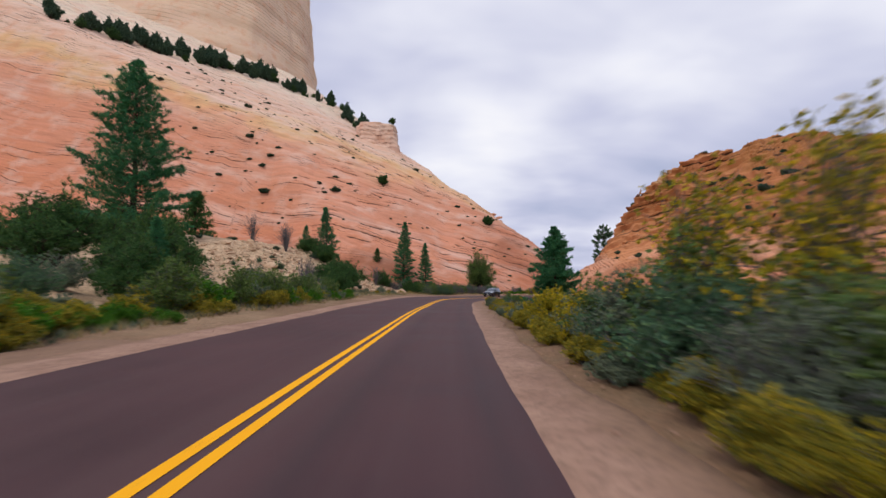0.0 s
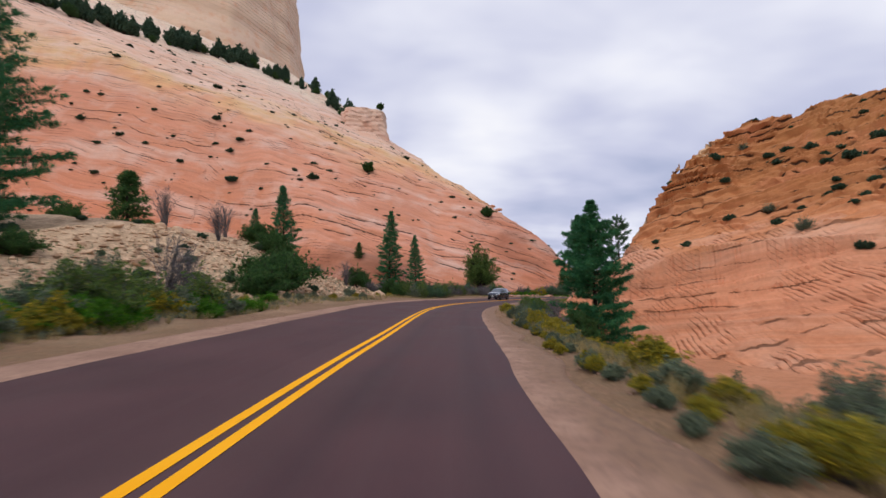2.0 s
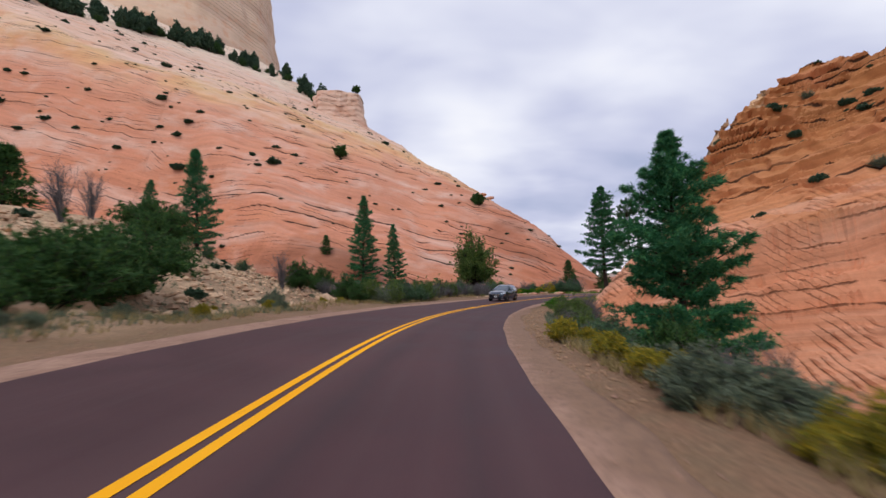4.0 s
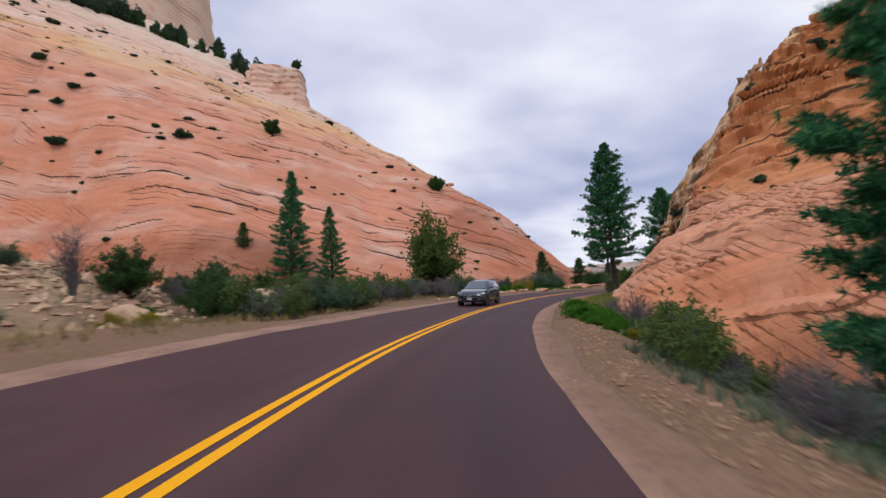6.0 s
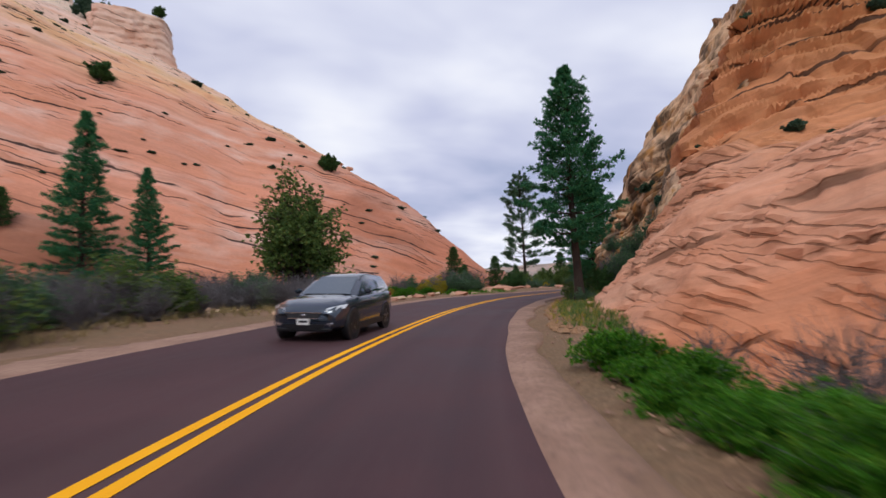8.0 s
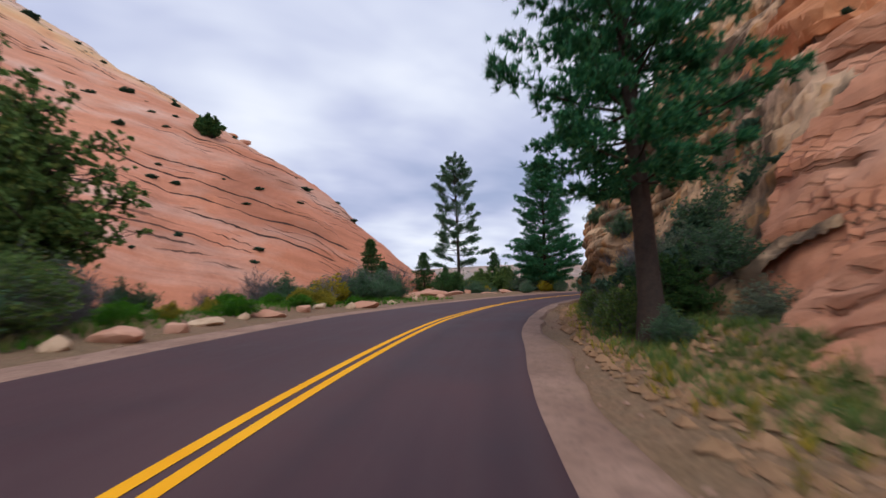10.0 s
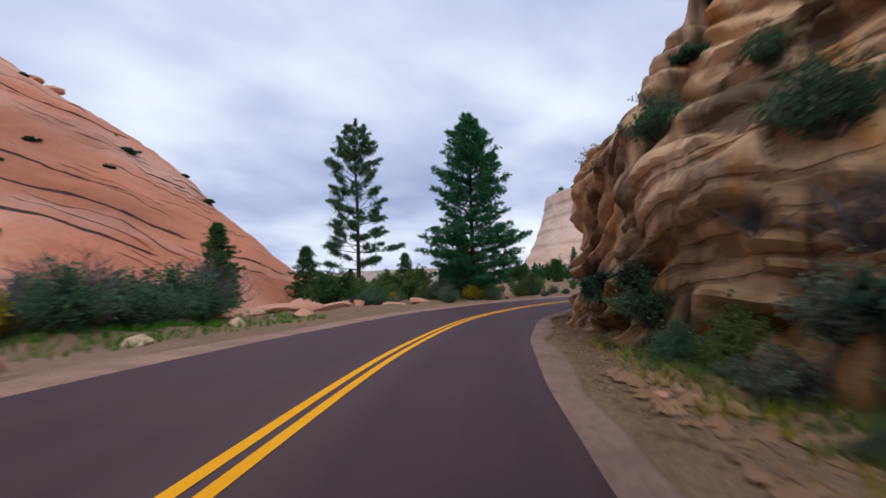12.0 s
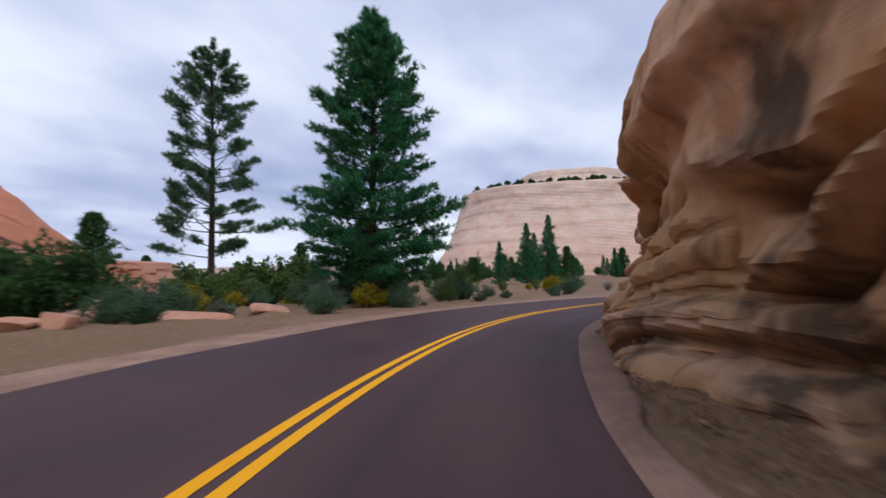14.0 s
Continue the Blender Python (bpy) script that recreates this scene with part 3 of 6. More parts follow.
w = np.where(other, H + 0.62 * X + 0.25 * Y + 1.4, H + 0.25 * X + 0.3 * Y) + warp
w = w + 1.5 * vnoise(w / 7.5, X / 50, Y / 50, 28)
mask = whole * smooth(0.05, 0.17, vnoise(X / 12, Y / 12, w / 3.3, 23) + 0.16 * smooth(-8, 12, X) - 0.10 * smooth(20, 45, H)) * smooth(-0.42, -0.15, vnoise(X / 3, Y / 3, H / 3, 25))
w2 = w + 0.8 * fbm(X / 9, Y / 9, 0, 2, 27)
mask2 = smooth(0.22, 0.36, vnoise(X / 6, Y / 6, w / 1.6, 29) + 0.08 * smooth(-8, 12, X)) * smooth(-0.4, -0.1, vnoise(X / 3, Y / 3, H / 3, 26))
D = (0.55 - 0.22 * smooth(-12, 4, X)) * ledges(w, 3.3, 0.15) * mask + 0.3 * ledges(w2, 1.15) * mask2 * whole + 0.22 * fbm(X / 2.4, Y / 2.4, H / 2.4, 3, 30)
P = P + N * D[..., None]
keep = (H > ground_h(X, Y, False) - 2.5)[:-1, :-1]
LEFT_GRID = (lx, ly, P[..., 2])
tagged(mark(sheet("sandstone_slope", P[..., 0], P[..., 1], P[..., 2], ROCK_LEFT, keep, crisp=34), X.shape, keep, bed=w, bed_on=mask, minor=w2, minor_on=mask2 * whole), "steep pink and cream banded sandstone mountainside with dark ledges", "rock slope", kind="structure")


def over(grid, x, y):
    """The height of a built rock sheet at a place."""
    xs, ys, Z = grid
    i, j = int(np.clip(np.searchsorted(xs, x) - 1, 0, len(xs) - 2)), int(np.clip(np.searchsorted(ys, y) - 1, 0, len(ys) - 2))
    u, v = (x - xs[i]) / (xs[i + 1] - xs[i]), (y - ys[j]) / (ys[j + 1] - ys[j])
    return float(Z[i, j] * (1 - u) * (1 - v) + Z[i + 1, j] * u * (1 - v) + Z[i, j + 1] * (1 - u) * v + Z[i + 1, j + 1] * u * v)


def butte(name, cx, cy, z0, z1, rx, ry, turn, mat, seed, taper=0.12, nu=160, nv=70, rough=1.0, ledge=3.0, power=3.0):
    """A steep-sided block of layered rock with a rounded square plan and a domed top."""
    a = np.linspace(0, 2 * np.pi, nu)
    v = np.linspace(0, 1.3, nv)
    A, V = np.meshgrid(a, v, indexing="ij")
    r = (np.abs(np.cos(A)) ** power + np.abs(np.sin(A)) ** power) ** (-1 / power)
    side = np.clip(V, 0, 1)
    top = np.clip((V - 1) / 0.3, 0, 1)
    zz = z0 + (z1 - z0) * side + (z1 - z0) * 0.06 * np.sqrt(np.clip(1 - (1 - top) ** 2, 0, 1))
    wide = (1 + taper * (1 - side) ** 1.5) * (1 - top) ** 0.7
    c, s = math.cos(radians(turn)), math.sin(radians(turn))
    ex, ey = rx * r * np.cos(A) * wide, ry * r * np.sin(A) * wide
    X, Y = cx + c * ex - s * ey, cy + s * ex + c * ey
    ring = np.stack([np.cos(A), np.sin(A), zz / (2 * ledge)], -1)
    n = fbm(ring[..., 0] * 2.4, ring[..., 1] * 2.4, zz / (ledge * 4), 4, seed)
    d = rough * (1.3 * n + 0.45 * ledges(zz + 1.5 * n, ledge) + 0.3 * fbm(X / ledge, Y / ledge, zz / ledge, 3, seed + 5)) * (1 - top)
    d[-1] = d[0]
    ex, ey = d * np.cos(A), d * np.sin(A)
    return mark(sheet(name, X + c * ex - s * ey, Y + s * ex + c * ey, zz, mat, crisp=36), X.shape, None, bed=zz + 1.5 * n + 0.25 * X, bed_on=0.8 * smooth(0.0, 0.4, vnoise(X / (3 * ledge), Y / (3 * ledge), zz / ledge, seed + 9)), minor=zz + 0 * n, minor_on=0.0)


tagged(butte("sandstone_cliff", -258, 420, 90, 330, 122, 78, -20, ROCK_PALE, 51, 0.30, 260, 110, 3.5, 26.0), "towering cream sandstone cliff with streaked face", "cliff", kind="structure")
tagged(butte("sandstone_tower", -33, 217, 60, 83, 9.5, 6.5, 12, ROCK_LEFT, 61, 0.30, 120, 60, 0.9, 2.2, 4.5), "squat layered sandstone tower on the ridge", "rock tower", kind="structure")

# ---- the red hill and the cut rock wall ----


FOOT_S, FOOT_L = [94, 105, 112, 118, 124, 130, 136, 141, 146, 152], [7.9, 6.9, 5.8, 4.5, 4.1, 3.85, 3.8, 4.2, 6.2, 10.0]
LEAN_S, LEAN_LOW, LEAN_HIGH = [94, 112, 118, 126, 132, 138, 150], [0.65, 0.42, 0.15, 0.17, 0.17, 0.17, 0.35], [0.60, 0.58, 0.58, 0.64, 0.85, 0.85, 0.7]


def wall_foot(s):
    return np.interp(s, FOOT_S, FOOT_L)


def wall_back(s, v):
    """How far the face has leaned back at a height over its foot."""
    return np.interp(s, LEAN_S, LEAN_LOW) * np.minimum(v, 6) + np.interp(s, LEAN_S, LEAN_HIGH) * np.clip(v - 6, 0, None)


SLAB_S, SLAB_L = [70, 76, 82, 87, 91, 94, 97, 101], [18.0, 13.5, 10.0, 7.0, 5.8, 5.7, 6.4, 7.6]
hx, hy = steps(14, 170, 15, 58, 0.17, 1.05, 2.5), steps(15, 175, 54, 112, 0.17, 1.05, 2.5)
X, Y = np.meshgrid(hx, hy, indexing="ij")
H0 = right_h(X, Y)
S, Lr = road_coords(X, Y)
crest = 12 * smooth(104, 116, S) * smooth(30, 14, -Lr)
H0 = H0 + crest
toe = road_z(S, -5 + 0 * S) - 1.3 + 0.20 * (-Lr - 8.0) - 30 * smooth(76, 66, S) - 40 * smooth(7.2, 5.5, -Lr) - 40 * smooth(97, 105, S)
H0 = np.maximum(H0, toe) + 0.4 * np.exp(-np.abs(H0 - toe) / 0.8)
behind = -Lr - wall_foot(S) - 0.5 - 1.6 * smooth(109, 116, S)
steep = 1 / np.interp(S, [94, 112, 118, 150], [0.58, 0.56, 0.62, 0.6])
H = np.minimum(H0, np.where(S > 93, np.where(behind < 0, -20.0, behind * steep) - 0.6 + 3.0 * smooth(0, 2, behind) * smooth(110, 118, S), 1e3))
# The bare slab that runs down to the road's edge before the tall pine.
rim = -Lr - np.interp(S, SLAB_S, SLAB_L) + 0.5 * fbm(S / 4, Lr / 6, 0, 2, 70)
slab = road_z(S, -5 + 0 * S) - 0.5 + 0.92 * np.minimum(rim, 4.6) + 0.42 * np.clip(rim - 4.6, 0, 7) - 40 * smooth(78, 72, S) - 40 * smooth(98, 101, S)
H = np.maximum(H, np.where((Lr < 0) & (rim > -1.5), slab, -50.0)) + 0.5 * fbm(X / 9, Y / 9, 0, 3, 71)
P = np.stack([X, Y, H], -1)
N = normals(P)
upper = smooth(6.5, 11.5, H + 1.5 * fbm(X / 6, Y / 6, 0, 2, 69))
warp = 1.5 * fbm(X / 15, Y / 15, H / 15, 2, 73) + 0.30 * fbm(X / 2.5, Y / 2.5, H / 2.5, 3, 72)
w = H - 0.12 * X + 0.22 * Y + warp
w = w + 0.9 * vnoise(w / 3.1, X / 22, Y / 22, 68)
mask = smooth(0.0, 0.2, vnoise(X / 3.6, Y / 3.6, w / 1.6, 75)) * smooth(-0.35, 0.0, vnoise(X / 0.9, Y / 0.9, H / 0.9, 76)) * (0.7 + 0.3 * upper)
D = (0.34 + 0.3 * upper) * ledges(w, 1.9, 0.13) * mask
D = D + upper * (0.65 * ledges(w + fbm(X / 3, Y / 3, 0, 2, 77), 1.3, 0.22) + 0.9 * ledges(w, 2.3, 0.16) * smooth(-0.2, 0.2, vnoise(X / 5, Y / 5, H / 3, 74)))
cross = (X * 0.8 - Y * 0.35 + H * 0.9) + 0.55 * fbm(X / 6, Y / 6, H / 6, 2, 79) + 0.10 * fbm(X / 1.2, Y / 1.2, H / 1.2, 2, 66)
cross = cross + 0.42 * vnoise(cross / 1.1, X / 5, Y / 5, 67)
cross_on = (1 - upper) * smooth(-0.4, 0.1, vnoise(X / 4.5, Y / 4.5, H / 4.5, 81) + 0.5 * smooth(78, 84, S) * smooth(20, 12, -Lr)) * smooth(-0.3, 0.15, vnoise(X / 1.1, Y / 1.1, H / 1.1, 83))
D = D + 0.20 * ledges(cross, 0.62, 0.22) * cross_on + 0.09 * ledges(cross + 0.3 * w, 0.34, 0.3) * (1 - upper) + 0.20 * fbm(X / 1.8, Y / 1.8, H / 1.8, 4, 84)
P = P + N * D[..., None]
keep = (H > ground_h(X, Y, False) - 2.0)[:-1, :-1]
RIGHT_GRID = (hx, hy, P[..., 2])
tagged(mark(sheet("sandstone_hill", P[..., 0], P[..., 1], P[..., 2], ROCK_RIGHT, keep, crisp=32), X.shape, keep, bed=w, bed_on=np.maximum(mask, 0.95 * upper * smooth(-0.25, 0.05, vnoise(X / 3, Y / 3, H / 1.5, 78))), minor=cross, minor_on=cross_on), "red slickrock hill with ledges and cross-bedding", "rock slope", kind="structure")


HILL = bpy.data.objects["sandstone_hill"].data
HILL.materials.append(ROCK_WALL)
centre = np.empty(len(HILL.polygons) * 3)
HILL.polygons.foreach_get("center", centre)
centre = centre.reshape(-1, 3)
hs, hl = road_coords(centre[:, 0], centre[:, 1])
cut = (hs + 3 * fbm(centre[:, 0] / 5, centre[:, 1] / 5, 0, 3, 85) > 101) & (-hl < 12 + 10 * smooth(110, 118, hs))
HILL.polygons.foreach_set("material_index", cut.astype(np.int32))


def courses(w, along, seed, thin, thick, long, total=60.0):
    """Broken beds of uneven height, each split into blocks of its own length: how far a block stands out, how it tips, how far up the bed a place is, how near the bed's and the block's edges are."""
    rng = np.random.default_rng(seed)
    at = np.r_[0, np.cumsum(rng.uniform(thin, thick, int(total / thin)))] - total / 2
    k = np.clip(np.searchsorted(at, w) - 1, 0, len(at) - 2)
    low, top = w - at[k], at[k + 1] - w
    span = rng.uniform(0.6, 1.6, len(at))[k] * long
    f = along / span + rng.uniform(0, 1, len(at))[k]
    out = hashed(k, np.floor(f), 0 * k, seed) - 0.5
    rise = low / np.maximum(low + top, 0.01)
    tilt = (hashed(k, np.floor(f), 0 * k, seed + 1) - 0.35) * (rise - 0.5) + (hashed(k, np.floor(f), 0 * k, seed + 2) - 0.5) * (f - np.floor(f) - 0.5)
    return out, tilt, rise, np.minimum(low, top), np.minimum(f - np.floor(f), 1 - f + np.floor(f)) * span, low


s = steps(94, 153, 108, 144, 0.09, 1.15, 0.2)
v = np.r_[np.arange(0, 11, 0.09), np.arange(11, 24, 0.2)]
S, V = np.meshgrid(s, v, indexing="ij")
foot = -wall_foot(S)
Lw, high = foot - wall_back(S, V) - 2.5 * smooth(114, 106, S) * smooth(2, 6, V), V
X, Y = on_road(S, Lw)
Z = road_z(S, foot) - 0.7 + V
shown = ((Z < right_h(X, Y) - 0.3 + 12 * smooth(104, 116, S) * smooth(30, 14, -Lw)))[:-1, :-1]
P = np.stack([X, Y, Z], -1)
N = -normals(P)
tw = fbm(S / 3.2, high / 3.2, 0, 4, 91)
bulge = fbm(S / 5.5, high / 4.0, 0, 3, 92)
bedding = high + 0.30 * (S - 124) + 1.3 * fbm(S / 6, high / 6, 0, 2, 95) + 0.10 * fbm(S / 1.7, high / 1.7, 0, 2, 88)
along = S + 0.55 * high + 1.2 * fbm(S / 3, high / 3, 0, 2, 89)
o1, t1, r1, e1, f1, b1 = courses(bedding, along, 93, 0.9, 3.2, 8.0, 80.0)
o2, t2, r2, e2, f2, _ = courses(bedding + 0.35 * tw, along - 0.5 * high, 97, 0.25, 0.9, 1.7, 80.0)
o3, t3, r3, e3, f3, _ = courses(bedding + 0.3 * along, along, 99, 0.10, 0.30, 0.5, 120.0)
ragged = 1.2 * smooth(117, 110, S) + 0.9 * smooth(5.5, 3.5, high) * smooth(124, 128, S) + smooth(3.2, 0.8, high) + smooth(132, 135, S) * smooth(141, 138, S) * smooth(6, 3, high)
broken = smooth(-0.05, 0.25, vnoise(S / 3.2, high / 2.0, 0, 94) + 0.10 + 0.45 * np.minimum(ragged, 1))
chipped = broken * smooth(-0.1, 0.25, vnoise(S / 1.4, high / 1.0, 0, 96))
lip = smooth(-0.15, 0.20, vnoise(S / 4.5, bedding / 1.7, 0, 98) + 0.10)     # where a bed overhangs the one below
flute = 1 - np.abs(vnoise((S + 0.55 * high) / 1.5, high / 7, 0, 87)) * 2
lip = lip * (1 - 0.8 * smooth(125, 121, S) * smooth(2.0, 3.5, high))
fluted = smooth(0.0, 0.3, vnoise(S / 5, high / 6, 0, 86) + 0.35 * smooth(132, 135, S) - 0.05)
crevice = smooth(0.26, 0.0, e1) * lip
D = 0.85 * bulge + 0.75 * lip * (1 - r1) ** 1.3 * smooth(0, 0.30, b1) + 0.30 * o1 * smooth(0, 0.25, e1) + broken * (0.55 * o2 + 0.44 * t2 + 0.28 * (1 - r2)) * smooth(0, 0.16, e2) * smooth(0, 0.16, f2) + chipped * (0.18 * o3 + 0.14 * t3) * smooth(0, 0.1, np.minimum(e3, f3))
D = D + 0.19 * flute * fluted + 0.16 * tw + 0.05 * fbm(S / 0.5, high / 0.5, 0, 3, 90)
D = D - 0.50 * crevice - broken * (0.18 * smooth(0.07, 0.0, e2) + 0.18 * smooth(0.08, 0.0, f2))
D = D - 0.22 * smooth(3.6, 5.1, high + 0.10 * (S - 126)) * smooth(5.6, 5.1, high + 0.10 * (S - 126)) * smooth(124, 127, S) * smooth(141, 137, S)
D = D + 0.45 * smooth(5.1, 5.6, high + 0.10 * (S - 126)) * smooth(8.0, 6.0, high + 0.10 * (S - 126)) * smooth(124, 127, S) * smooth(141, 137, S)
for at, tip, deep in ((116.6, 0.10, 0.7), (119.3, -0.06, 0.45), (134.6, 0.16, 0.4)):      # upright fissures
    D = D - deep * np.exp(-((S - at - tip * high + 0.25 * fbm(high / 1.6, 0 * S, 0, 2, 85)) / 0.16) ** 2) * smooth(0.5, 2.0, high)
D = np.minimum(D - 0.30, 0.55)
D = (0.10 * tw + broken * (0.35 * o2 + 0.3 * t2) * smooth(0, 0.16, np.minimum(e2, f2))) * smooth(1.6, 0.5, high) + D * smooth(0.2, 1.4, high)
D = D * (0.35 + 0.65 * smooth(98, 110, S))
for _ in range(1):      # worn edges
    D[1:-1] = (D[:-2] + 2 * D[1:-1] + D[2:]) / 4
    D[:, 1:-1] = (D[:, :-2] + 2 * D[:, 1:-1] + D[:, 2:]) / 4
D = D + 0.07 * fbm(S / 0.7, high / 0.7, 0, 3, 64)
P = P + N * D[..., None]
WALL, WALL_S, WALL_V = P, s, v
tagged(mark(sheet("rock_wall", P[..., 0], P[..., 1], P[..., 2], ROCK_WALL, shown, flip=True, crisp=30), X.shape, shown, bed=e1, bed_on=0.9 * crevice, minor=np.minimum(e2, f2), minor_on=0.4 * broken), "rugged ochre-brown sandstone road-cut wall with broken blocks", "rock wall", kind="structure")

# ---- far country ----
tagged(butte("sandstone_outcrop", 49, 166, -3, 3.0, 9, 6, 20, ROCK_LEFT, 109, 0.8, 110, 40, 0.6, 1.4), "low pink sandstone outcrop behind roadside brush", "rock", kind="structure")
tagged(butte("white_mesa", 512, 326, -10, 76, 150, 95, 28, ROCK_MESA, 101, 0.42, 300, 80, 2.6, 13.0, 3.4), "far pale cream sandstone mesa", "mesa", kind="structure")
tagged(butte("white_mesa", 640, 360, 60, 128, 100, 70, 28, ROCK_MESA, 103, 0.25, 160, 60, 2.6, 12.0), "far upper tier of a pale mesa", "mesa", kind="structure")
tagged(butte("red_ridge", 110, 420, -10, 4, 60, 40, 15, ROCK_FAR, 105, 0.9, 140, 50, 2.2, 6.0), "far low sandstone ridge", "ridge", kind="structure")
tagged(butte("red_ridge", 300, 470, -8, 11, 120, 70, 25, ROCK_FAR, 107, 0.8, 140, 50, 2.5, 9.0), "far grey sandstone ridge", "ridge", kind="structure")

# ---- plants ----


def tubes(paths, radii, sides=5):
    """Tapered tubes along paths of points; radii at their starts and ends."""
    V, F, base = [], [], 0
    ring = [(math.cos(2 * math.pi * k / sides), math.sin(2 * math.pi * k / sides)) for k in range(sides)]
    for path, (r0, r1) in zip(paths, radii):
        path = np.asarray(path, float)
        n = len(path)
        d = np.gradient(path, axis=0)
        d /= np.maximum(np.linalg.norm(d, axis=1, keepdims=True), 1e-9)
        ref = np.where(np.abs(d[:, 2:3]) > 0.9, [[1.0, 0, 0]], [[0, 0, 1.0]])
        a = np.cross(d, ref)
        a /= np.maximum(np.linalg.norm(a, axis=1, keepdims=True), 1e-9)
        b = np.cross(d, a)
        r = np.linspace(r0, r1, n)[:, None]
        for cx, cy in ring:
            V.append(path + (a * cx + b * cy) * r)
        for k in range(sides):
            k2 = (k + 1) % sides
            for i in range(n - 1):
                F.append((base + k * n + i, base + k2 * n + i, base + k2 * n + i + 1, base + k * n + i + 1))
        base += sides * n
    return np.concatenate(V), F


def blades(P, D, n, length, width, rng, spread=0.9):
    """n thin leaves round each point P, leaning along D."""
    T = len(P)
    P, D = np.repeat(P, n, 0), np.repeat(D, n, 0)
    d = D + spread * rng.normal(size=(T * n, 3))
    d /= np.maximum(np.linalg.norm(d, axis=1, keepdims=True), 1e-6)
    side = np.cross(d, rng.normal(size=(T * n, 3)))
    side /= np.maximum(np.linalg.norm(side, axis=1, keepdims=True), 1e-6)
    ln = length * rng.uniform(0.6, 1.25, (T * n, 1))
    wd = width * rng.uniform(0.7, 1.3, (T * n, 1))
    V = np.stack([P - side * wd * 0.4, P + side * wd * 0.4, P + d * ln * 0.6 + side * wd, P + d * ln, P + d * ln * 0.6 - side * wd], 1)
    return V.reshape(-1, 3), [(5 * k, 5 * k + 1, 5 * k + 2, 5 * k + 3, 5 * k + 4) for k in range(T * n)]


def spikes(P, D, n, length, width, rng, spread=0.9):
    """The same with single-triangle needles."""
    T = len(P)
    P, D = np.repeat(P, n, 0), np.repeat(D, n, 0)
    d = D + spread * rng.normal(size=(T * n, 3))
    d /= np.maximum(np.linalg.norm(d, axis=1, keepdims=True), 1e-6)
    side = np.cross(d, rng.normal(size=(T * n, 3)))
    side /= np.maximum(np.linalg.norm(side, axis=1, keepdims=True), 1e-6)
    ln = length * rng.uniform(0.6, 1.25, (T * n, 1))
    V = np.stack([P - side * width, P + side * width, P + d * ln], 1)
    return V.reshape(-1, 3), np.arange(T * n * 3).reshape(-1, 3)


def empty_thing(name, label, category, group=""):
    return tagged(new(name), label, category, group)


def pine(label, height, radius, seed, bare=0.12, whorl=0.45, per=5, droop=0.15, shape=0.85, needle=NEEDLE, sparse=0.0, clumpy=False, trunk=None, tuft=0.34, bend=0.02, group="pines", inner=None, tufts=None, needles=11, vary=(0.65, 1.15)):
    """A pine: tapered trunk, limbs in whorls, and needle tufts along the outer limbs."""
    rng = np.random.default_rng(seed)
    thing = empty_thing("pine_tree", label, "tree", group)
    zs = np.linspace(0, height, 16)
    sway = np.stack([bend * height * np.sin(zs / height * 4 + seed) * (zs / height), bend * height * np.cos(zs / height * 3 + seed) * (zs / height), zs], 1)
    tr = trunk or 0.016 * height + 0.03
    V, F = tubes([sway], [(tr, 0.03)], 9)
    flare = 1 + 0.5 * np.exp(-V[:, 2:3] / 0.5)
    V[:, :2] *= flare
    part("trunk", mesh_of("trunk", V, F, BARK), None, thing)
    paths, radii, TP, TD = [], [], [], []
    z = bare * height
    while z < height * 0.985:
        t = (z - bare * height) / (height * (1 - bare))
        reach = radius * (1 - t) ** shape * (0.72 + 0.28 * min(1, t / 0.18)) * (0.7 + 0.3 * min(1.0, (1 - t) / 0.2)) + 0.08
        lobes, turn0 = rng.uniform(0.74, 1.12), rng.uniform(0, 6.28)
        for k in range(per):
            if rng.random() < sparse:
                continue
            az = turn0 + 2 * math.pi * (k + rng.uniform(-0.32, 0.32)) / per
            ln = reach * lobes * rng.uniform(*vary)
            lift = rng.uniform(-0.05, 0.25) * (2.2 if clumpy else 1) + 0.55 * t - droop * (1 - t) * 2
            u = np.linspace(0, 1, 6)
            x0 = np.interp(z, zs, sway[:, 0]), np.interp(z, zs, sway[:, 1])
            curl = rng.normal(0, 0.10) * ln
            path = np.stack([x0[0] + math.cos(az) * ln * u - math.sin(az) * curl * u * u, x0[1] + math.sin(az) * ln * u + math.cos(az) * curl * u * u, z + ln * (lift * u + 0.22 * u * u)], 1)
            paths.append(path)
            radii.append((0.012 * ln + 0.014, 0.006))
            m = max(3, int(ln / 0.20))
            start = inner or (0.42 if clumpy else 0.22)
            uu = rng.uniform(start, 1.0, m) ** 0.8
            at = np.stack([np.interp(uu, u, path[:, c]) for c in range(3)], 1)
            out = np.array([math.cos(az), math.sin(az), 0.35])
            fan = ((0.16 + 0.24 * ln * 0.30) * (1.25 - uu)[:, None] + 0.08) * (0.35 + 0.65 * min(1.0, (1 - t) / 0.25))
            for _ in range(tufts or (3 if not clumpy else 6)):
                TP.append(at + rng.normal(size=(m, 3)) * fan * (1, 1, 0.55 if clumpy else 0.30))
                TD.append(np.repeat(out[None], m, 0))
        z += whorl * (rng.uniform(1.0, 1.75) if not clumpy else rng.uniform(0.6, 1.9)) * (1 - 0.5 * t)
    V, F = tubes(paths, radii, 4)
    part("branching", mesh_of("branching", V, F, BARK), None, thing)
    TP, TD = np.concatenate(TP), np.concatenate(TD)
    V, F = spikes(TP, TD, needles, tuft, 0.026, rng, 0.75)
    part("crown", mesh_of("crown", V, F, needle), None, thing)
    return thing


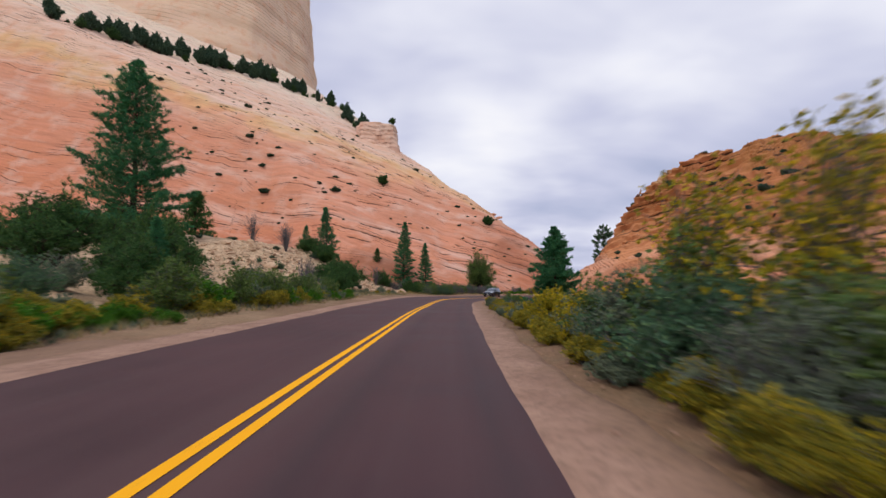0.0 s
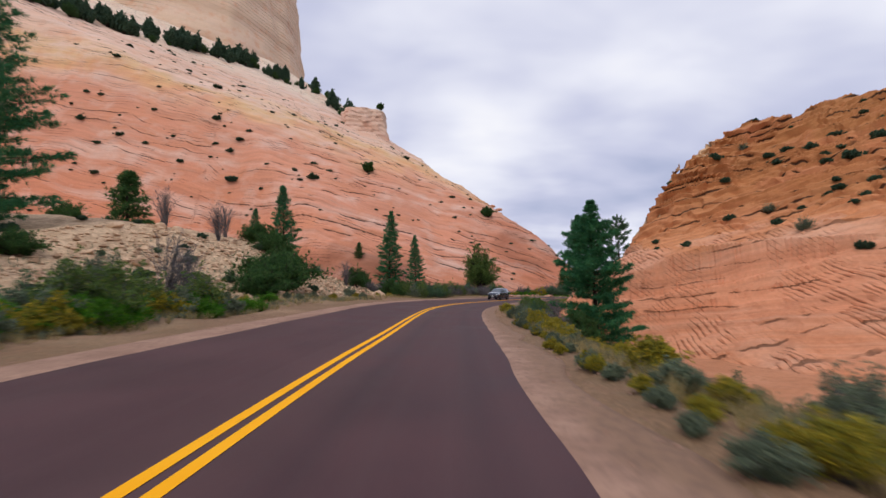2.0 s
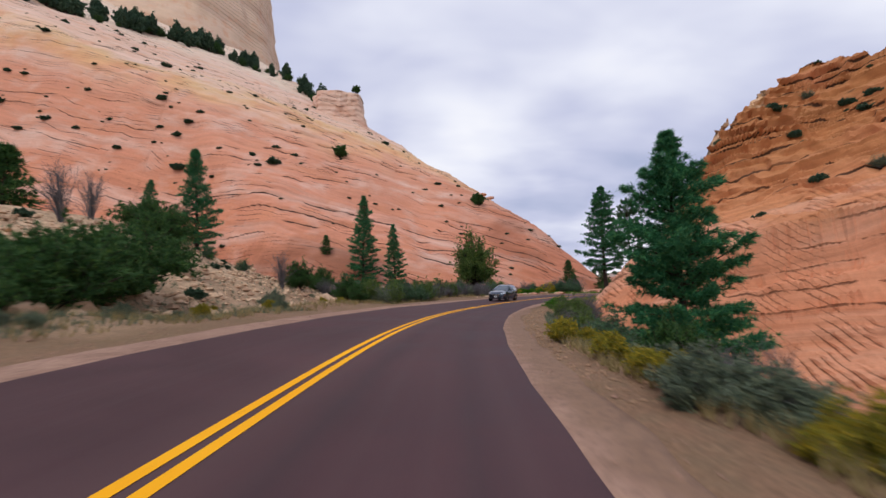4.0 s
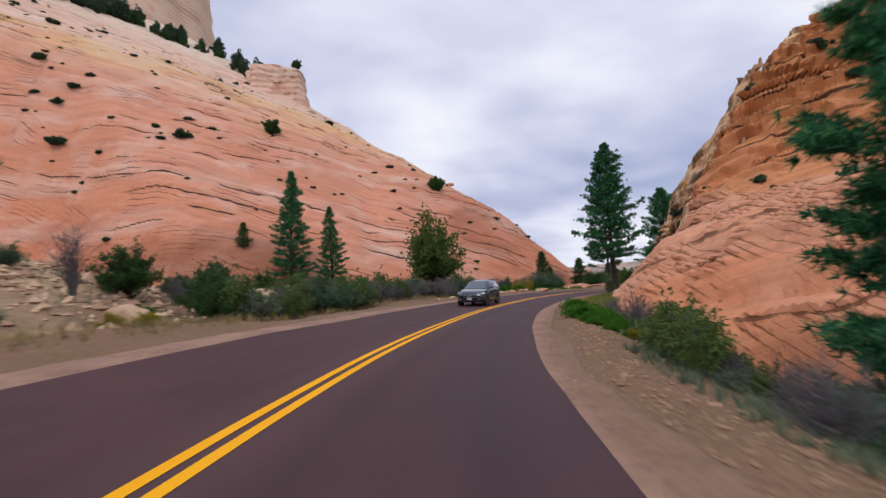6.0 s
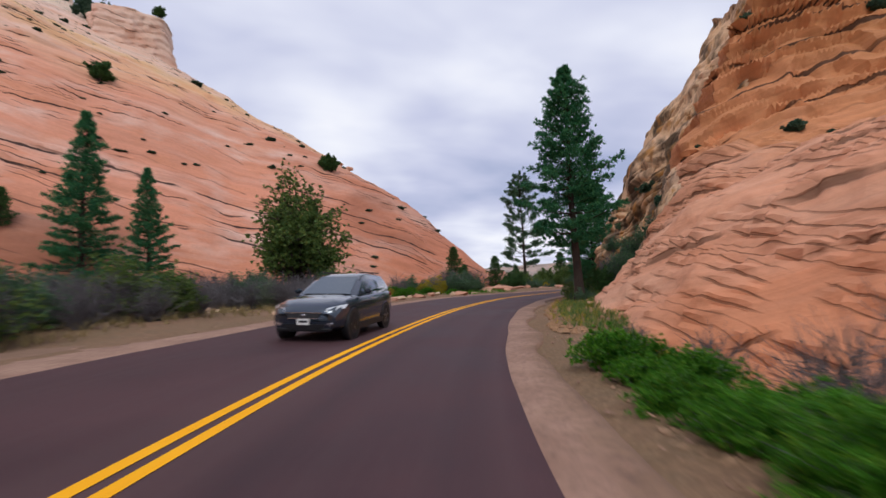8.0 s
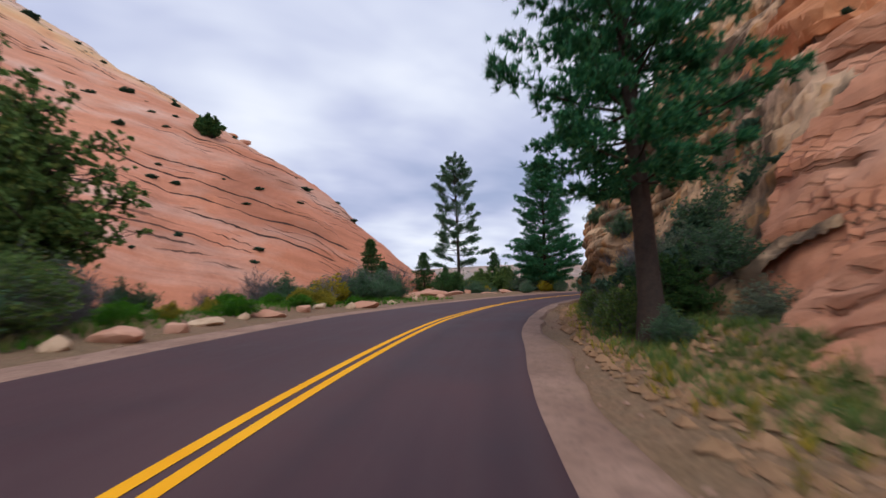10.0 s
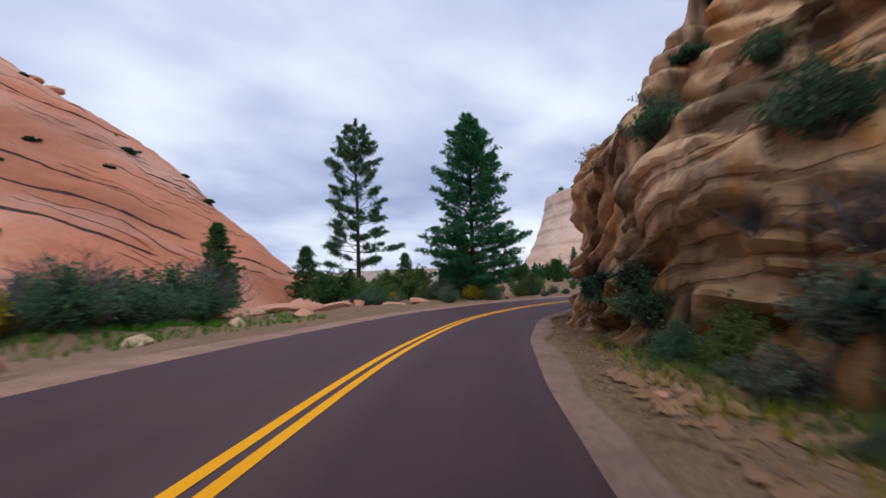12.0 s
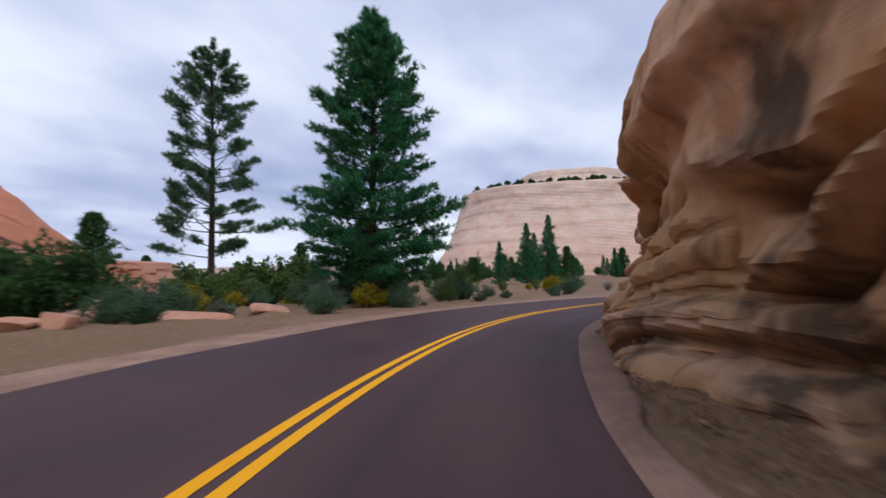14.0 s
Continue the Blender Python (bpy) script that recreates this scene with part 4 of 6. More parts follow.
def bush(name, label, category, wide, tall, seed, leaf, stems=16, twigs=5, clusters=5, leaves=9, size=0.09, lw=0.028, fill=0.5, bark=TWIG, stem_r=0.018, lean=0.25, group="", trunk=0.0, narrow=False):
    """A shrub or round tree: stems that fork from the ground into a crown of many small leaves with gaps."""
    rng = np.random.default_rng(seed)
    thing = empty_thing(name, label, category, group)
    paths, radii, LP, LD = [], [], [], []
    for k in range(stems):
        az = rng.uniform(0, 2 * math.pi)
        rr = math.sqrt(rng.uniform(0.02, 1.0))
        lobe = 0.75 + 0.25 * math.sin(3 * az + seed) + rng.normal(0, 0.10)
        tip = np.array([math.cos(az) * rr * wide * lobe, math.sin(az) * rr * wide * lobe, tall * (1 - 0.62 * rr * rr) * rng.uniform(0.72, 1.08)])
        root = np.array([tip[0] * 0.10, tip[1] * 0.10, 0.0])
        u = np.linspace(0, 1, 6)[:, None]
        mid = root + (tip - root) * np.array([0.35, 0.35, 0.62]) + rng.normal(0, 0.05 * wide, 3)
        if trunk:
            mid[2] = max(mid[2], trunk)
        path = (1 - u) ** 2 * root + 2 * u * (1 - u) * mid + u * u * tip
        path[1:] += rng.normal(0, 0.015 * wide, (5, 3))
        paths.append(path)
        radii.append((stem_r * rng.uniform(0.7, 1.4), stem_r * 0.25))
        for j in range(twigs):
            a = rng.uniform(fill * 0.8, 0.98)
            s0 = np.array([np.interp(a, u[:, 0], path[:, c]) for c in range(3)])
            dd = (tip - mid) / max(np.linalg.norm(tip - mid), 1e-6) + rng.normal(0, 0.75, 3)
            dd[2] = abs(dd[2]) * 0.8 + 0.1
            dd /= np.linalg.norm(dd)
            ln = rng.uniform(0.14, 0.34) * (wide + tall) * 0.5
            u3 = np.linspace(0, 1, 3)[:, None]
            tw = s0 + dd * ln * u3 + np.array([0, 0, 0.06 * ln]) * u3 ** 2
            paths.append(tw)
            radii.append((stem_r * 0.45, stem_r * 0.15))
            if leaf:
                c = rng.uniform(0.25, 1.05, clusters)[:, None]
                LP.append(s0 + dd * ln * c + rng.normal(0, 0.05 * wide + 0.02, (clusters, 3)))
                LD.append(np.repeat((dd * 0.6 + [0, 0, 0.5])[None], clusters, 0))
    for piece, pick in (("branching", None),) if leaf else (("branching", 0), ("brushwood", 1)):
        which = [k for k in range(len(paths)) if pick is None or (len(paths[k]) < 6) == bool(pick)]
        V, F = tubes([paths[k] for k in which], [radii[k] for k in which], 3)
        V[:, 2] = np.maximum(V[:, 2], -0.05)
        part(piece, mesh_of(piece, V, F, bark), None, thing)
    if leaf:
        LP, LD = np.concatenate(LP), np.concatenate(LD)
        if narrow:
            V, F = spikes(LP, LD, leaves, size, lw, rng, 0.8)
        else:
            V, F = blades(LP, LD, leaves, size, lw, rng, 0.9)
        V[:, 2] = np.maximum(V[:, 2], 0.02)
        part("foliage", mesh_of("foliage", V, F, leaf), None, thing)
    return thing


PLACED = random.Random(7)


def put(proto, x, y, z=None, scale=1.0, turn=None, tilt=(0.0, 0.0), sink=0.05, tall=1.0):
    """Sets a copy of a plant down; the first setting uses the plant itself."""
    z = spot(x, y) if z is None else z
    turn = PLACED.uniform(0, 360) if turn is None else turn
    m = Matrix.LocRotScale((x, y, z - sink * scale), Euler((radians(tilt[0]), radians(tilt[1]), radians(turn))), (scale, scale, scale * tall))
    if proto.get("used"):
        return copy_thing(proto, m)
    proto["used"] = 1
    proto.matrix_basis = m
    return proto


# Large pines, each its own.
pine_near = pine("tall green ponderosa pine beside the road below the rock wall", 14.2, 3.4, 11, 0.25, 0.42, 6, 0.10, 0.75, trunk=0.27, tuft=0.20, tufts=6, needles=15)
put(pine_near, 23.7, 91.0, turn=20)
pine_full = pine("tall full conical green pine beyond the bend", 18.1, 5.7, 12, 0.10, 0.50, 6, 0.14, 0.66, tuft=0.36, trunk=0.30, tufts=5, vary=(0.82, 1.06))
put(pine_full, 54.8, 128.8, turn=0)
pine_thin = pine("tall thin pine with sparse ragged clumps and bare lower trunk", 25.2, 5.6, 13, 0.18, 0.90, 6, 0.12, 0.42, NEEDLE_DULL, 0.34, True, 0.36, 0.40, 0.012, inner=0.5, tufts=7, needles=9)
put(pine_thin, 56.0, 153.0, turn=0)
pine_left = pine("tall dense green pine on the stony bank", 22.5, 7.2, 14, 0.08, 0.55, 6, 0.10, 0.8, tuft=0.44)
put(pine_left, -38.5, 54.0, turn=40, scale=1.07)
pine_wash = pine("dense green pine growing out of the dry wash", 15.6, 5.2, 15, 0.05, 0.60, 7, 0.14, 0.90, tuft=0.34, tufts=6, needles=12)
put(pine_wash, 15.33, 60.24, turn=15, sink=0.4)
pine_slim = pine("slim dark green young pine", 13.0, 3.1, 16, 0.06, 0.42, 6, 0.14, 0.85, tuft=0.36)
put(pine_slim, -21.4, 80.4, scale=0.83)
put(pine_slim, -24.2, 77.5, scale=0.52)
pine_dark = pine("dark green pine before the pink slope", 17.5, 4.2, 17, 0.05, 0.48, 6, 0.16, 0.85, tuft=0.42)
for x, y, k, turn in ((-10.8, 121.0, 1.0, 0), (-4.7, 119.0, 0.7, 100)):
    put(pine_dark, x, y, z=max(spot(x, y), over(LEFT_GRID, x, y)) - 0.2, scale=k, turn=turn)
put(pine_slim, -17.0, 26.0, scale=0.45)
pine_small = pine("small bushy young pine among the roadside brush", 5.2, 1.7, 18, 0.02, 0.28, 6, 0.12, 0.8, tuft=0.28, needle=JUNIPER, group="young pines")
for x, y, k in ((44.9, 144.7, 1.25), (35.4, 141.4, 0.95), (33.2, 131.5, 0.72), (-18.6, 124.3, 0.6), (-54.0, 95.5, 2.3), (64.0, 140.0, 1.3)):
    put(pine_small, x, y, z=max(spot(x, y), over(LEFT_GRID, x, y)), scale=k)

# Round-crowned trees and junipers.
oak = bush("round_tree", "broad rounded green tree behind grey roadside brush", "tree", 4.0, 9.6, 21, OAK, 46, 10, 12, 9, 0.20, 0.060, 0.4, BARK, 0.09, trunk=2.4)
put(oak, 8.6, 105.6, sink=0.1)
juniper = bush("juniper", "dense dark green spreading juniper", "bush", 2.3, 3.4, 22, JUNIPER, 34, 8, 8, 9, 0.20, 0.030, 0.35, BARK, 0.05, group="junipers", narrow=True)
juniper_low = bush("juniper", "low dark green juniper thicket on the bank", "bush", 3.0, 2.6, 23, JUNIPER, 38, 8, 8, 9, 0.22, 0.032, 0.3, BARK, 0.05, group="junipers", narrow=True)
for x, y, k in ((-29.6, 87.5, 1.2), (-18.5, 25.0, 0.75), (-22.5, 35.6, 0.85), (-25.0, 27.0, 0.8), (-28.5, 42.0, 1.05), (-33.0, 44.0, 1.0), (-31.0, 33.0, 0.9), (-4.4, 73.4, 0.42), (-6.0, 76.5, 0.55), (-5.0, 82.5, 0.5), (-2.0, 88.5, 0.5), (-11.0, 79.0, 0.7), (1.0, 95.5, 0.45), (-13.3, 98.2, 0.75), (60.0, 149.0, 0.9), (-46.0, 62.0, 1.1), (-52.0, 48.0, 1.2), (-40.0, 44.0, 0.8), (-58.0, 70.0, 1.2), (-66.0, 84.0, 1.3)):
    put(juniper, x, y, scale=k)
for x, y, k in ((-19.0, 70.5, 1.0), (-16.0, 66.0, 0.85), (-22.5, 75.0, 1.05), (39.6, 128.0, 0.95), (-11.6, 48.6, 0.7), (-11.9, 51.2, 1.05), (-12.8, 54.2, 1.25), (-13.4, 57.6, 1.2), (-20.0, 29.0, 0.5), (-10.5, 84.0, 0.5), (-27.0, 47.0, 0.65), (-48.0, 76.0, 1.0)):
    put(juniper_low, x, y, scale=k)

# Shrubs beside the road.
sage = [bush("sagebrush", "grey-green sagebrush beside the road", "bush", 0.75, 0.85, 30 + k, SAGE, 30, 6, 6, 7, 0.085, 0.020, 0.3, group="sagebrush") for k in range(3)]
rabbit = [bush("rabbitbrush", "yellow-flowering rabbitbrush beside the road", "bush", 0.8, 1.0, 40 + k, RABBIT, 34, 6, 7, 8, 0.085, 0.017, 0.45, group="rabbitbrush") for k in range(3)]
green = [bush("green_shrub", "bright green low shrub on the road verge", "bush", 1.1, 0.95, 50 + k, GREENBUSH, 44, 7, 7, 9, 0.10, 0.016, 0.3, group="green shrubs", narrow=True) for k in range(2)]
gold = [bush("golden_shrub", "tall golden-leaved autumn shrub beside the road", "bush", 1.3, 2.1, 60 + k, GOLD, 30, 8, 7, 7, 0.10, 0.030, 0.35, stem_r=0.022, group="golden shrubs") for k in range(3)]
bare = [bush("bare_shrub", "leafless grey twiggy shrub", "bush", 1.2, 1.7, 70 + k, None, 60, 9, 0, 0, stem_r=0.016, fill=0.2, group="bare shrubs") for k in range(3)]
grey = [bush("grey_shrub", "grey-olive brush with thin leaves", "bush", 1.4, 1.9, 80 + k, NEEDLE_DULL if k else SAGE, 44, 8, 5, 6, 0.09, 0.018, 0.25, stem_r=0.018, group="grey brush") for k in range(3)]
willow = bush("tall_shrub", "tall sparse shrub with thin golden-green leaves", "bush", 1.7, 4.4, 91, GOLD, 26, 10, 5, 5, 0.10, 0.026, 0.3, stem_r=0.03, group="tall shrubs")
snag = bush("bare_tree", "leafless grey dead small tree", "tree", 1.5, 4.2, 92, None, 26, 9, 0, 0, stem_r=0.035, fill=0.25, trunk=1.0, group="bare trees")
hill_bush = [bush("hill_shrub", "dark green shrub rooted in a rock crack", "bush", 1.0, 0.85, 100 + k, MOUNTBUSH, 20, 6, 6, 8, 0.17, 0.05, 0.25, stem_r=0.03, group="hillside shrubs") for k in range(4)]


def road_put(kind, s, l, scale=1.0, **more):
    x, y = on_road(s, l)
    k = kind[PLACED.randrange(len(kind))] if isinstance(kind, list) else kind
    return put(k, float(x), float(y), scale=scale, **more)


U = PLACED.uniform
# Right side, before the wash: tall olive, golden and grey shrubs on the shoulder's edge.
olive = [bush("olive_shrub", "tall olive-green leafy shrub with grey stems", "bush", 1.3, 2.6, 65 + k, OAK, 26, 8, 5, 6, 0.10, 0.028, 0.3, stem_r=0.02, group="olive shrubs") for k in range(2)]
for s, l, k in ((5.6, -6.9, 1.0), (8.0, -6.6, 0.9)):
    road_put(willow, s, l, k)
for s, l, k in ((11.5, -6.6, 0.7), (12.2, -8.0, 0.8), (14.4, -6.3, 0.65), (15.2, -7.8, 0.8), (16.8, -7.4, 0.7), (12.6, -7.6, 0.7), (13.6, -7.0, 0.75), (16.0, -6.5, 0.65), (18.2, -7.6, 0.65)):
    road_put(gold, s, l, k)
for s, l, k in ((4.6, -6.1, 0.7), (6.2, -5.9, 0.75), (7.8, -6.2, 0.85), (9.0, -6.9, 0.9)):
    road_put(olive, s, l, k)
for k in range(60):
    road_put((rabbit, sage, rabbit, gold if k < 28 else sage)[k % 4], 1.0 + k * 0.62 + U(-0.4, 0.4), U(-4.95, -4.5), U(0.6, 0.9) * (0.55 if k > 29 else 1.0) * (0.6 if k % 4 == 3 and k < 28 else 1.0))
for k in range(34):
    road_put((gold, rabbit, grey, sage)[k % 4], U(2, 18), U(-6.8, -5.3), U(0.65, 0.9))
for k in range(14):
    road_put(gold, 10.5 + k * 0.55, U(-6.0, -5.2), U(0.55, 0.72))
for k in range(12):
    road_put((grey, olive, bare, olive)[k % 4], U(3.5, 10), U(-6.2, -5.0), U(0.6, 0.95))
for k in range(16):
    road_put((sage, rabbit)[k % 2], U(30, 46), U(-6.6, -5.2), U(0.6, 0.9))
for k in range(14):
    road_put(bare if k % 3 else olive, U(5, 8.6), U(-9.0, -6.2), U(0.9, 1.4))
for k in range(12):
    road_put(grey, U(8, 30), U(-11.0, -7.6), U(0.5, 0.8))
for k in range(26):
    road_put(rabbit if k % 3 else sage, 3 + k * 1.85 + U(-0.6, 0.6), U(-6.0, -4.9), U(0.6, 1.0))
for s, l, k in ((101.6, -7.0, 0.45), (104.0, -6.6, 0.4)):
    road_put(juniper, s, l, k)
for k in range(30):
    road_put(sage if k % 2 else rabbit, U(28, 52), U(-8.0, -5.2), U(0.5, 0.9))
for k in range(22):
    road_put((grey, bare, olive, sage)[k % 4], U(51, 70), U(-10.0, -6.4), U(0.5, 0.9))
for s, l, k in ((44, -7.5, 0.9), (47.5, -8.2, 1.1), (52, -9.5, 1.2), (56, -8.0, 1.0), (66, -9.0, 1.2), (62.5, -8.0, 1.0), (70, -10.5, 1.1)):
    road_put(bare, s, l, k)
for s, l, k in ((58, -11.0, 0.9), (64, -10.8, 0.7), (68.5, -11.5, 0.6)):
    road_put(juniper, s, l, k)
for s, l, k in ((80.2, -5.1, 0.6), (79.0, -4.9, 0.85), (77.8, -4.95, 1.0), (76.6, -4.95, 1.05), (75.4, -5.05, 1.05), (74.2, -5.2, 1.0), (73.0, -5.4, 0.9), (71.8, -5.6, 0.8), (78.4, -5.8, 1.0), (77.0, -5.9, 1.05), (75.6, -6.0, 1.05), (74.0, -6.3, 0.95), (72.4, -6.4, 0.85), (70.4, -6.0, 0.7), (68.6, -6.3, 0.65), (66.5, -6.8, 0.7), (64.0, -6.8, 0.6)):
    road_put(green, s, l, k, tall=0.85)
for s, l, k in ((77.0, -7.4, 1.6), (78.6, -7.8, 1.3), (75.4, -7.9, 1.2), (80.3, -6.8, 0.8), (84.6, -6.5, 0.55), (73.4, -8.2, 1.1)):
    road_put(bare, s, l, k)
for k in range(26):
    road_put((rabbit, sage, olive)[k % 3], U(62, 75), U(-8.6, -6.4), U(0.4, 0.75))
for k in range(20):
    road_put((olive, grey, green)[k % 3], U(58, 70), U(-10.5, -7.0), U(0.5, 0.85))
for k in range(14):
    road_put(rabbit if k % 2 else sage, U(66, 86), U(-8.5, -6.0), U(0.4, 0.7))
# Left verge and bank.
for k in range(44):
    road_put(rabbit if k % 3 else green, U(9, 44), U(7.7, 9.6), U(0.8, 1.25))
for k in range(60):
    road_put(rabbit if k % 3 == 0 else (green if k % 3 == 1 else sage), U(2, 42), U(8.2, 13.0), U(0.9, 1.6))
for k in range(64):
    road_put((rabbit, olive, sage, green)[k % 4], U(5, 38), U(8.5, 10.2), U(1.4, 2.0) * (0.6 if k % 4 == 1 else 1.0))
for x, y, k in ((-17.5, 27.5, 0.95), (-20.5, 31.5, 1.15), (-24.0, 37.0, 1.2), (-15.5, 22.5, 0.8), (-27.5, 31.0, 1.3)):
    put(juniper, x, y, scale=k)
for k in range(16):
    road_put(grey, U(4, 46), U(12, 20), U(0.8, 1.4))
for s, l, k in ((38, 11.0, 1.0), (41.5, 12.5, 0.9), (61, 27.0, 1.2), (64, 30.0, 1.1), (57, 29.0, 1.2), (70, 17.5, 0.9)):
    road_put(snag, s, l, k)
for k in range(16):
    road_put(rabbit if k % 2 else sage, U(40, 74), U(8.4, 11.5), U(0.6, 1.0))
for k in range(30):
    road_put(hill_bush, U(40, 70), U(18, 44), U(0.5, 1.1))
for k in range(90):
    road_put(bare if k % 4 else grey, U(74, 101), U(8.8, 17), U(0.85, 1.4))
for k in range(60):
    road_put((bare, grey, bare, olive, bare)[k % 5], U(70, 101), U(7.9, 11.5), U(0.8, 1.25))
for k in range(12):
    road_put((green, olive)[k % 2], U(70, 84), U(9.5, 14), U(0.6, 1.0))
for k in range(12):
    road_put(bare, U(88, 101), U(9.0, 12.0), U(0.9, 1.3))
for k in range(16):
    road_put(green if k % 2 else rabbit, U(95, 113), U(7.4, 10.5), U(0.8, 1.3))
for k in range(14):
    road_put(grey if k % 2 else bare, U(98, 112), U(10.5, 18), U(0.7, 1.1))
for k in range(22):
    road_put(grey if k % 9 else gold, U(111, 124), U(10.0, 15), U(0.9, 1.45))
for k in range(8):
    road_put(bare, U(110, 124), U(10.0, 15), U(1.2, 2.0))
small_oak = bush("green_tree", "low bright green leafy tree among pale brush", "tree", 2.0, 3.6, 27, OAK, 30, 8, 9, 8, 0.16, 0.05, 0.4, BARK, 0.05, group="green trees")
for x, y, k in ((56.5, 146.0, 1.2), (51.5, 147.0, 0.9), (60.5, 134.0, 0.9), (49.0, 139.0, 0.55), (58.5, 143.0, 1.0), (53.0, 143.5, 0.75), (57.5, 132.0, 0.7)):
    put(small_oak, x, y, scale=k)
for k in range(44):
    x, y = U(42, 68), U(127, 150)
    put((grey + bare + gold + olive)[PLACED.randrange(11)], x, y, scale=U(0.6, 1.2))
for k in range(60):
    x, y = U(40, 95), U(126, 165)
    put((grey + bare + gold + olive + olive)[PLACED.randrange(13)], x, y, scale=U(0.6, 1.3))
for k in range(26):
    road_put((olive, grey, green, sage)[k % 4], U(98, 115), U(-6.6, -5.2), U(0.3, 0.6))
for k in range(20):
    road_put(sage if k % 2 else grey, U(130, 175), U(7.5, 14), U(0.6, 1.1))

# Shrubs on the rocks.
SLOPE_SHRUBS = [(-116, 161), (-111, 161), (-92, 159), (-100, 155), (-91, 154), (-68, 157), (-62, 155), (-64, 153), (-69, 154), (-110, 151), (-103, 150), (-78, 151), (-38, 153), (-22, 160), (-39, 143), (-36, 145),
                (-50, 143), (-96, 184), (-82, 200), (-80, 175), (-102, 176), (-118, 182), (-112, 168), (-71, 158), (-60, 157), (-83, 155), (-106, 154), (-114, 157), (-119, 159), (-42, 211), (-12, 189), (-61, 149)]
SLAB_SHRUBS = [(-22, 152), (-12, 158), (-14, 144), (1.5, 162), (-19, 133), (-7, 147), (-2, 159), (-11, 146), (-31, 160), (-24, 187), (20.5, 147.5), (30, 156), (10.6, 149.5), (18, 151), (22.5, 151), (28, 150.6), (11, 159), (8, 165), (6, 179)]
HILL_SHRUBS = [(32.7, 82.6), (35, 79), (37.5, 70), (40.8, 78.2), (44.2, 75.3), (45.6, 71.7), (48.5, 71), (49.7, 70.9), (42.7, 71.9), (41.9, 67.3), (46.7, 66.1), (48.4, 66.4), (49, 63.6), (41.2, 59.7), (41.9, 56.8), (45.2, 60.4),
               (52.9, 83.9), (55.4, 85.2), (55.8, 81.4), (52.9, 91.3), (47.5, 90.9), (46, 86.3), (59.6, 81), (60.1, 75.3), (53.3, 67.7), (64.3, 78.6), (51.7, 68.6), (53.8, 76.9), (55, 74.3), (56.4, 97.2), (57.1, 93.6)]
spots = np.random.default_rng(5)
for n, (x, y) in enumerate(SLOPE_SHRUBS):
    put(hill_bush[n % 4], x, y, z=over(LEFT_GRID, x, y) - 0.25, scale=float(spots.uniform(1.0, 2.3)), tall=0.8)
    if n % 2:
        x, y = x + float(spots.normal(0, 3)), y + float(spots.normal(0, 1.5))
        put(hill_bush[(n + 1) % 4], x, y, z=over(LEFT_GRID, x, y) - 0.2, scale=float(spots.uniform(0.6, 1.2)), tall=0.7)
for n, (x, y) in enumerate(SLAB_SHRUBS):
    put(hill_bush[n % 4], x, y, z=over(LEFT_GRID, x, y) - 0.2, scale=float(spots.uniform(0.5, 1.1)), tall=0.7)
slope_tree = bush("round_tree", "small round green tree alone on the rock slope", "tree", 1.6, 2.6, 24, JUNIPER, 30, 8, 8, 9, 0.22, 0.05, 0.35, BARK, 0.06, trunk=0.7)
put(slope_tree, 16.8, 160.0, z=over(LEFT_GRID, 16.8, 160.0) - 0.1, scale=1.45)
put(slope_tree, -22.5, 160.5, z=over(LEFT_GRID, -22.5, 160.5) - 0.1, scale=1.0)
for n, (x, y) in enumerate(HILL_SHRUBS):
    put((hill_bush + grey[:1])[n % 5], x, y, z=over(RIGHT_GRID, x, y) - 0.12, scale=float(spots.uniform(0.8, 1.5)) * (0.75 if n % 5 == 4 else 1.0))
for x, y, k in ((33.6, 84.8, 1.15), (32.8, 90.0, 0.35), (31.5, 82.7, 0.6), (47.2, 90.3, 1.2)):
    put(hill_bush[int(x) % 4], x, y, z=over(RIGHT_GRID, x, y) - 0.1, scale=k)
for n in range(190):
    x, y = float(spots.uniform(-130, 40)), float(spots.uniform(126, 215))
    z = over(LEFT_GRID, x, y) - 0.2
    if z > 3:
        put(hill_bush[n % 4], x, y, z=z, scale=float(spots.uniform(0.45, 1.2)), tall=0.8)
for n in range(36):
    x, y = float(spots.uniform(38, 84)), float(spots.uniform(62, 100))
    z = over(RIGHT_GRID, x, y) - 0.12
    if z > 11:
        put(hill_bush[n % 4], x, y, z=z, scale=float(spots.uniform(0.5, 1.3)))
for n in range(26):
    road_put(hill_bush if n % 2 else grey, float(spots.uniform(46, 92)), float(spots.uniform(10.5, 24)), float(spots.uniform(0.4, 0.8)))
pinyon = [bush("pinyon_tree", "small dark green pinyon tree on the wooded bench", "tree", 1.3, 2.0, 110 + k, MOUNTBUSH, 22, 6, 6, 8, 0.22, 0.07, 0.3, BARK, 0.04, group="bench trees") for k in range(2)]
# The wooded bench under the cliff, and the ridge by the tower.
for n in range(125):
    t = float(spots.random())
    x = float(np.interp(t, [0, 0.2, 0.45, 0.7, 0.85, 1.0], [-172, -156, -129, -106, -85, -40])) + float(spots.normal(0, 3.5))
    y = float(np.interp(t, [0, 0.2, 0.45, 0.7, 0.85, 1.0], [186, 216, 235, 266, 281, 226])) + float(spots.normal(0, 6.5))
    kind = juniper if n % 3 == 0 else pinyon[n % 3 - 1]
    put(kind, x, y, z=over(LEFT_GRID, x, y) - 0.3, scale=float(spots.uniform(0.6, 2.1)) * (0.62 if n % 3 == 0 else 1.05), tall=1.2)
put(slope_tree, -25.0, 213.5, z=83.6, scale=0.85)
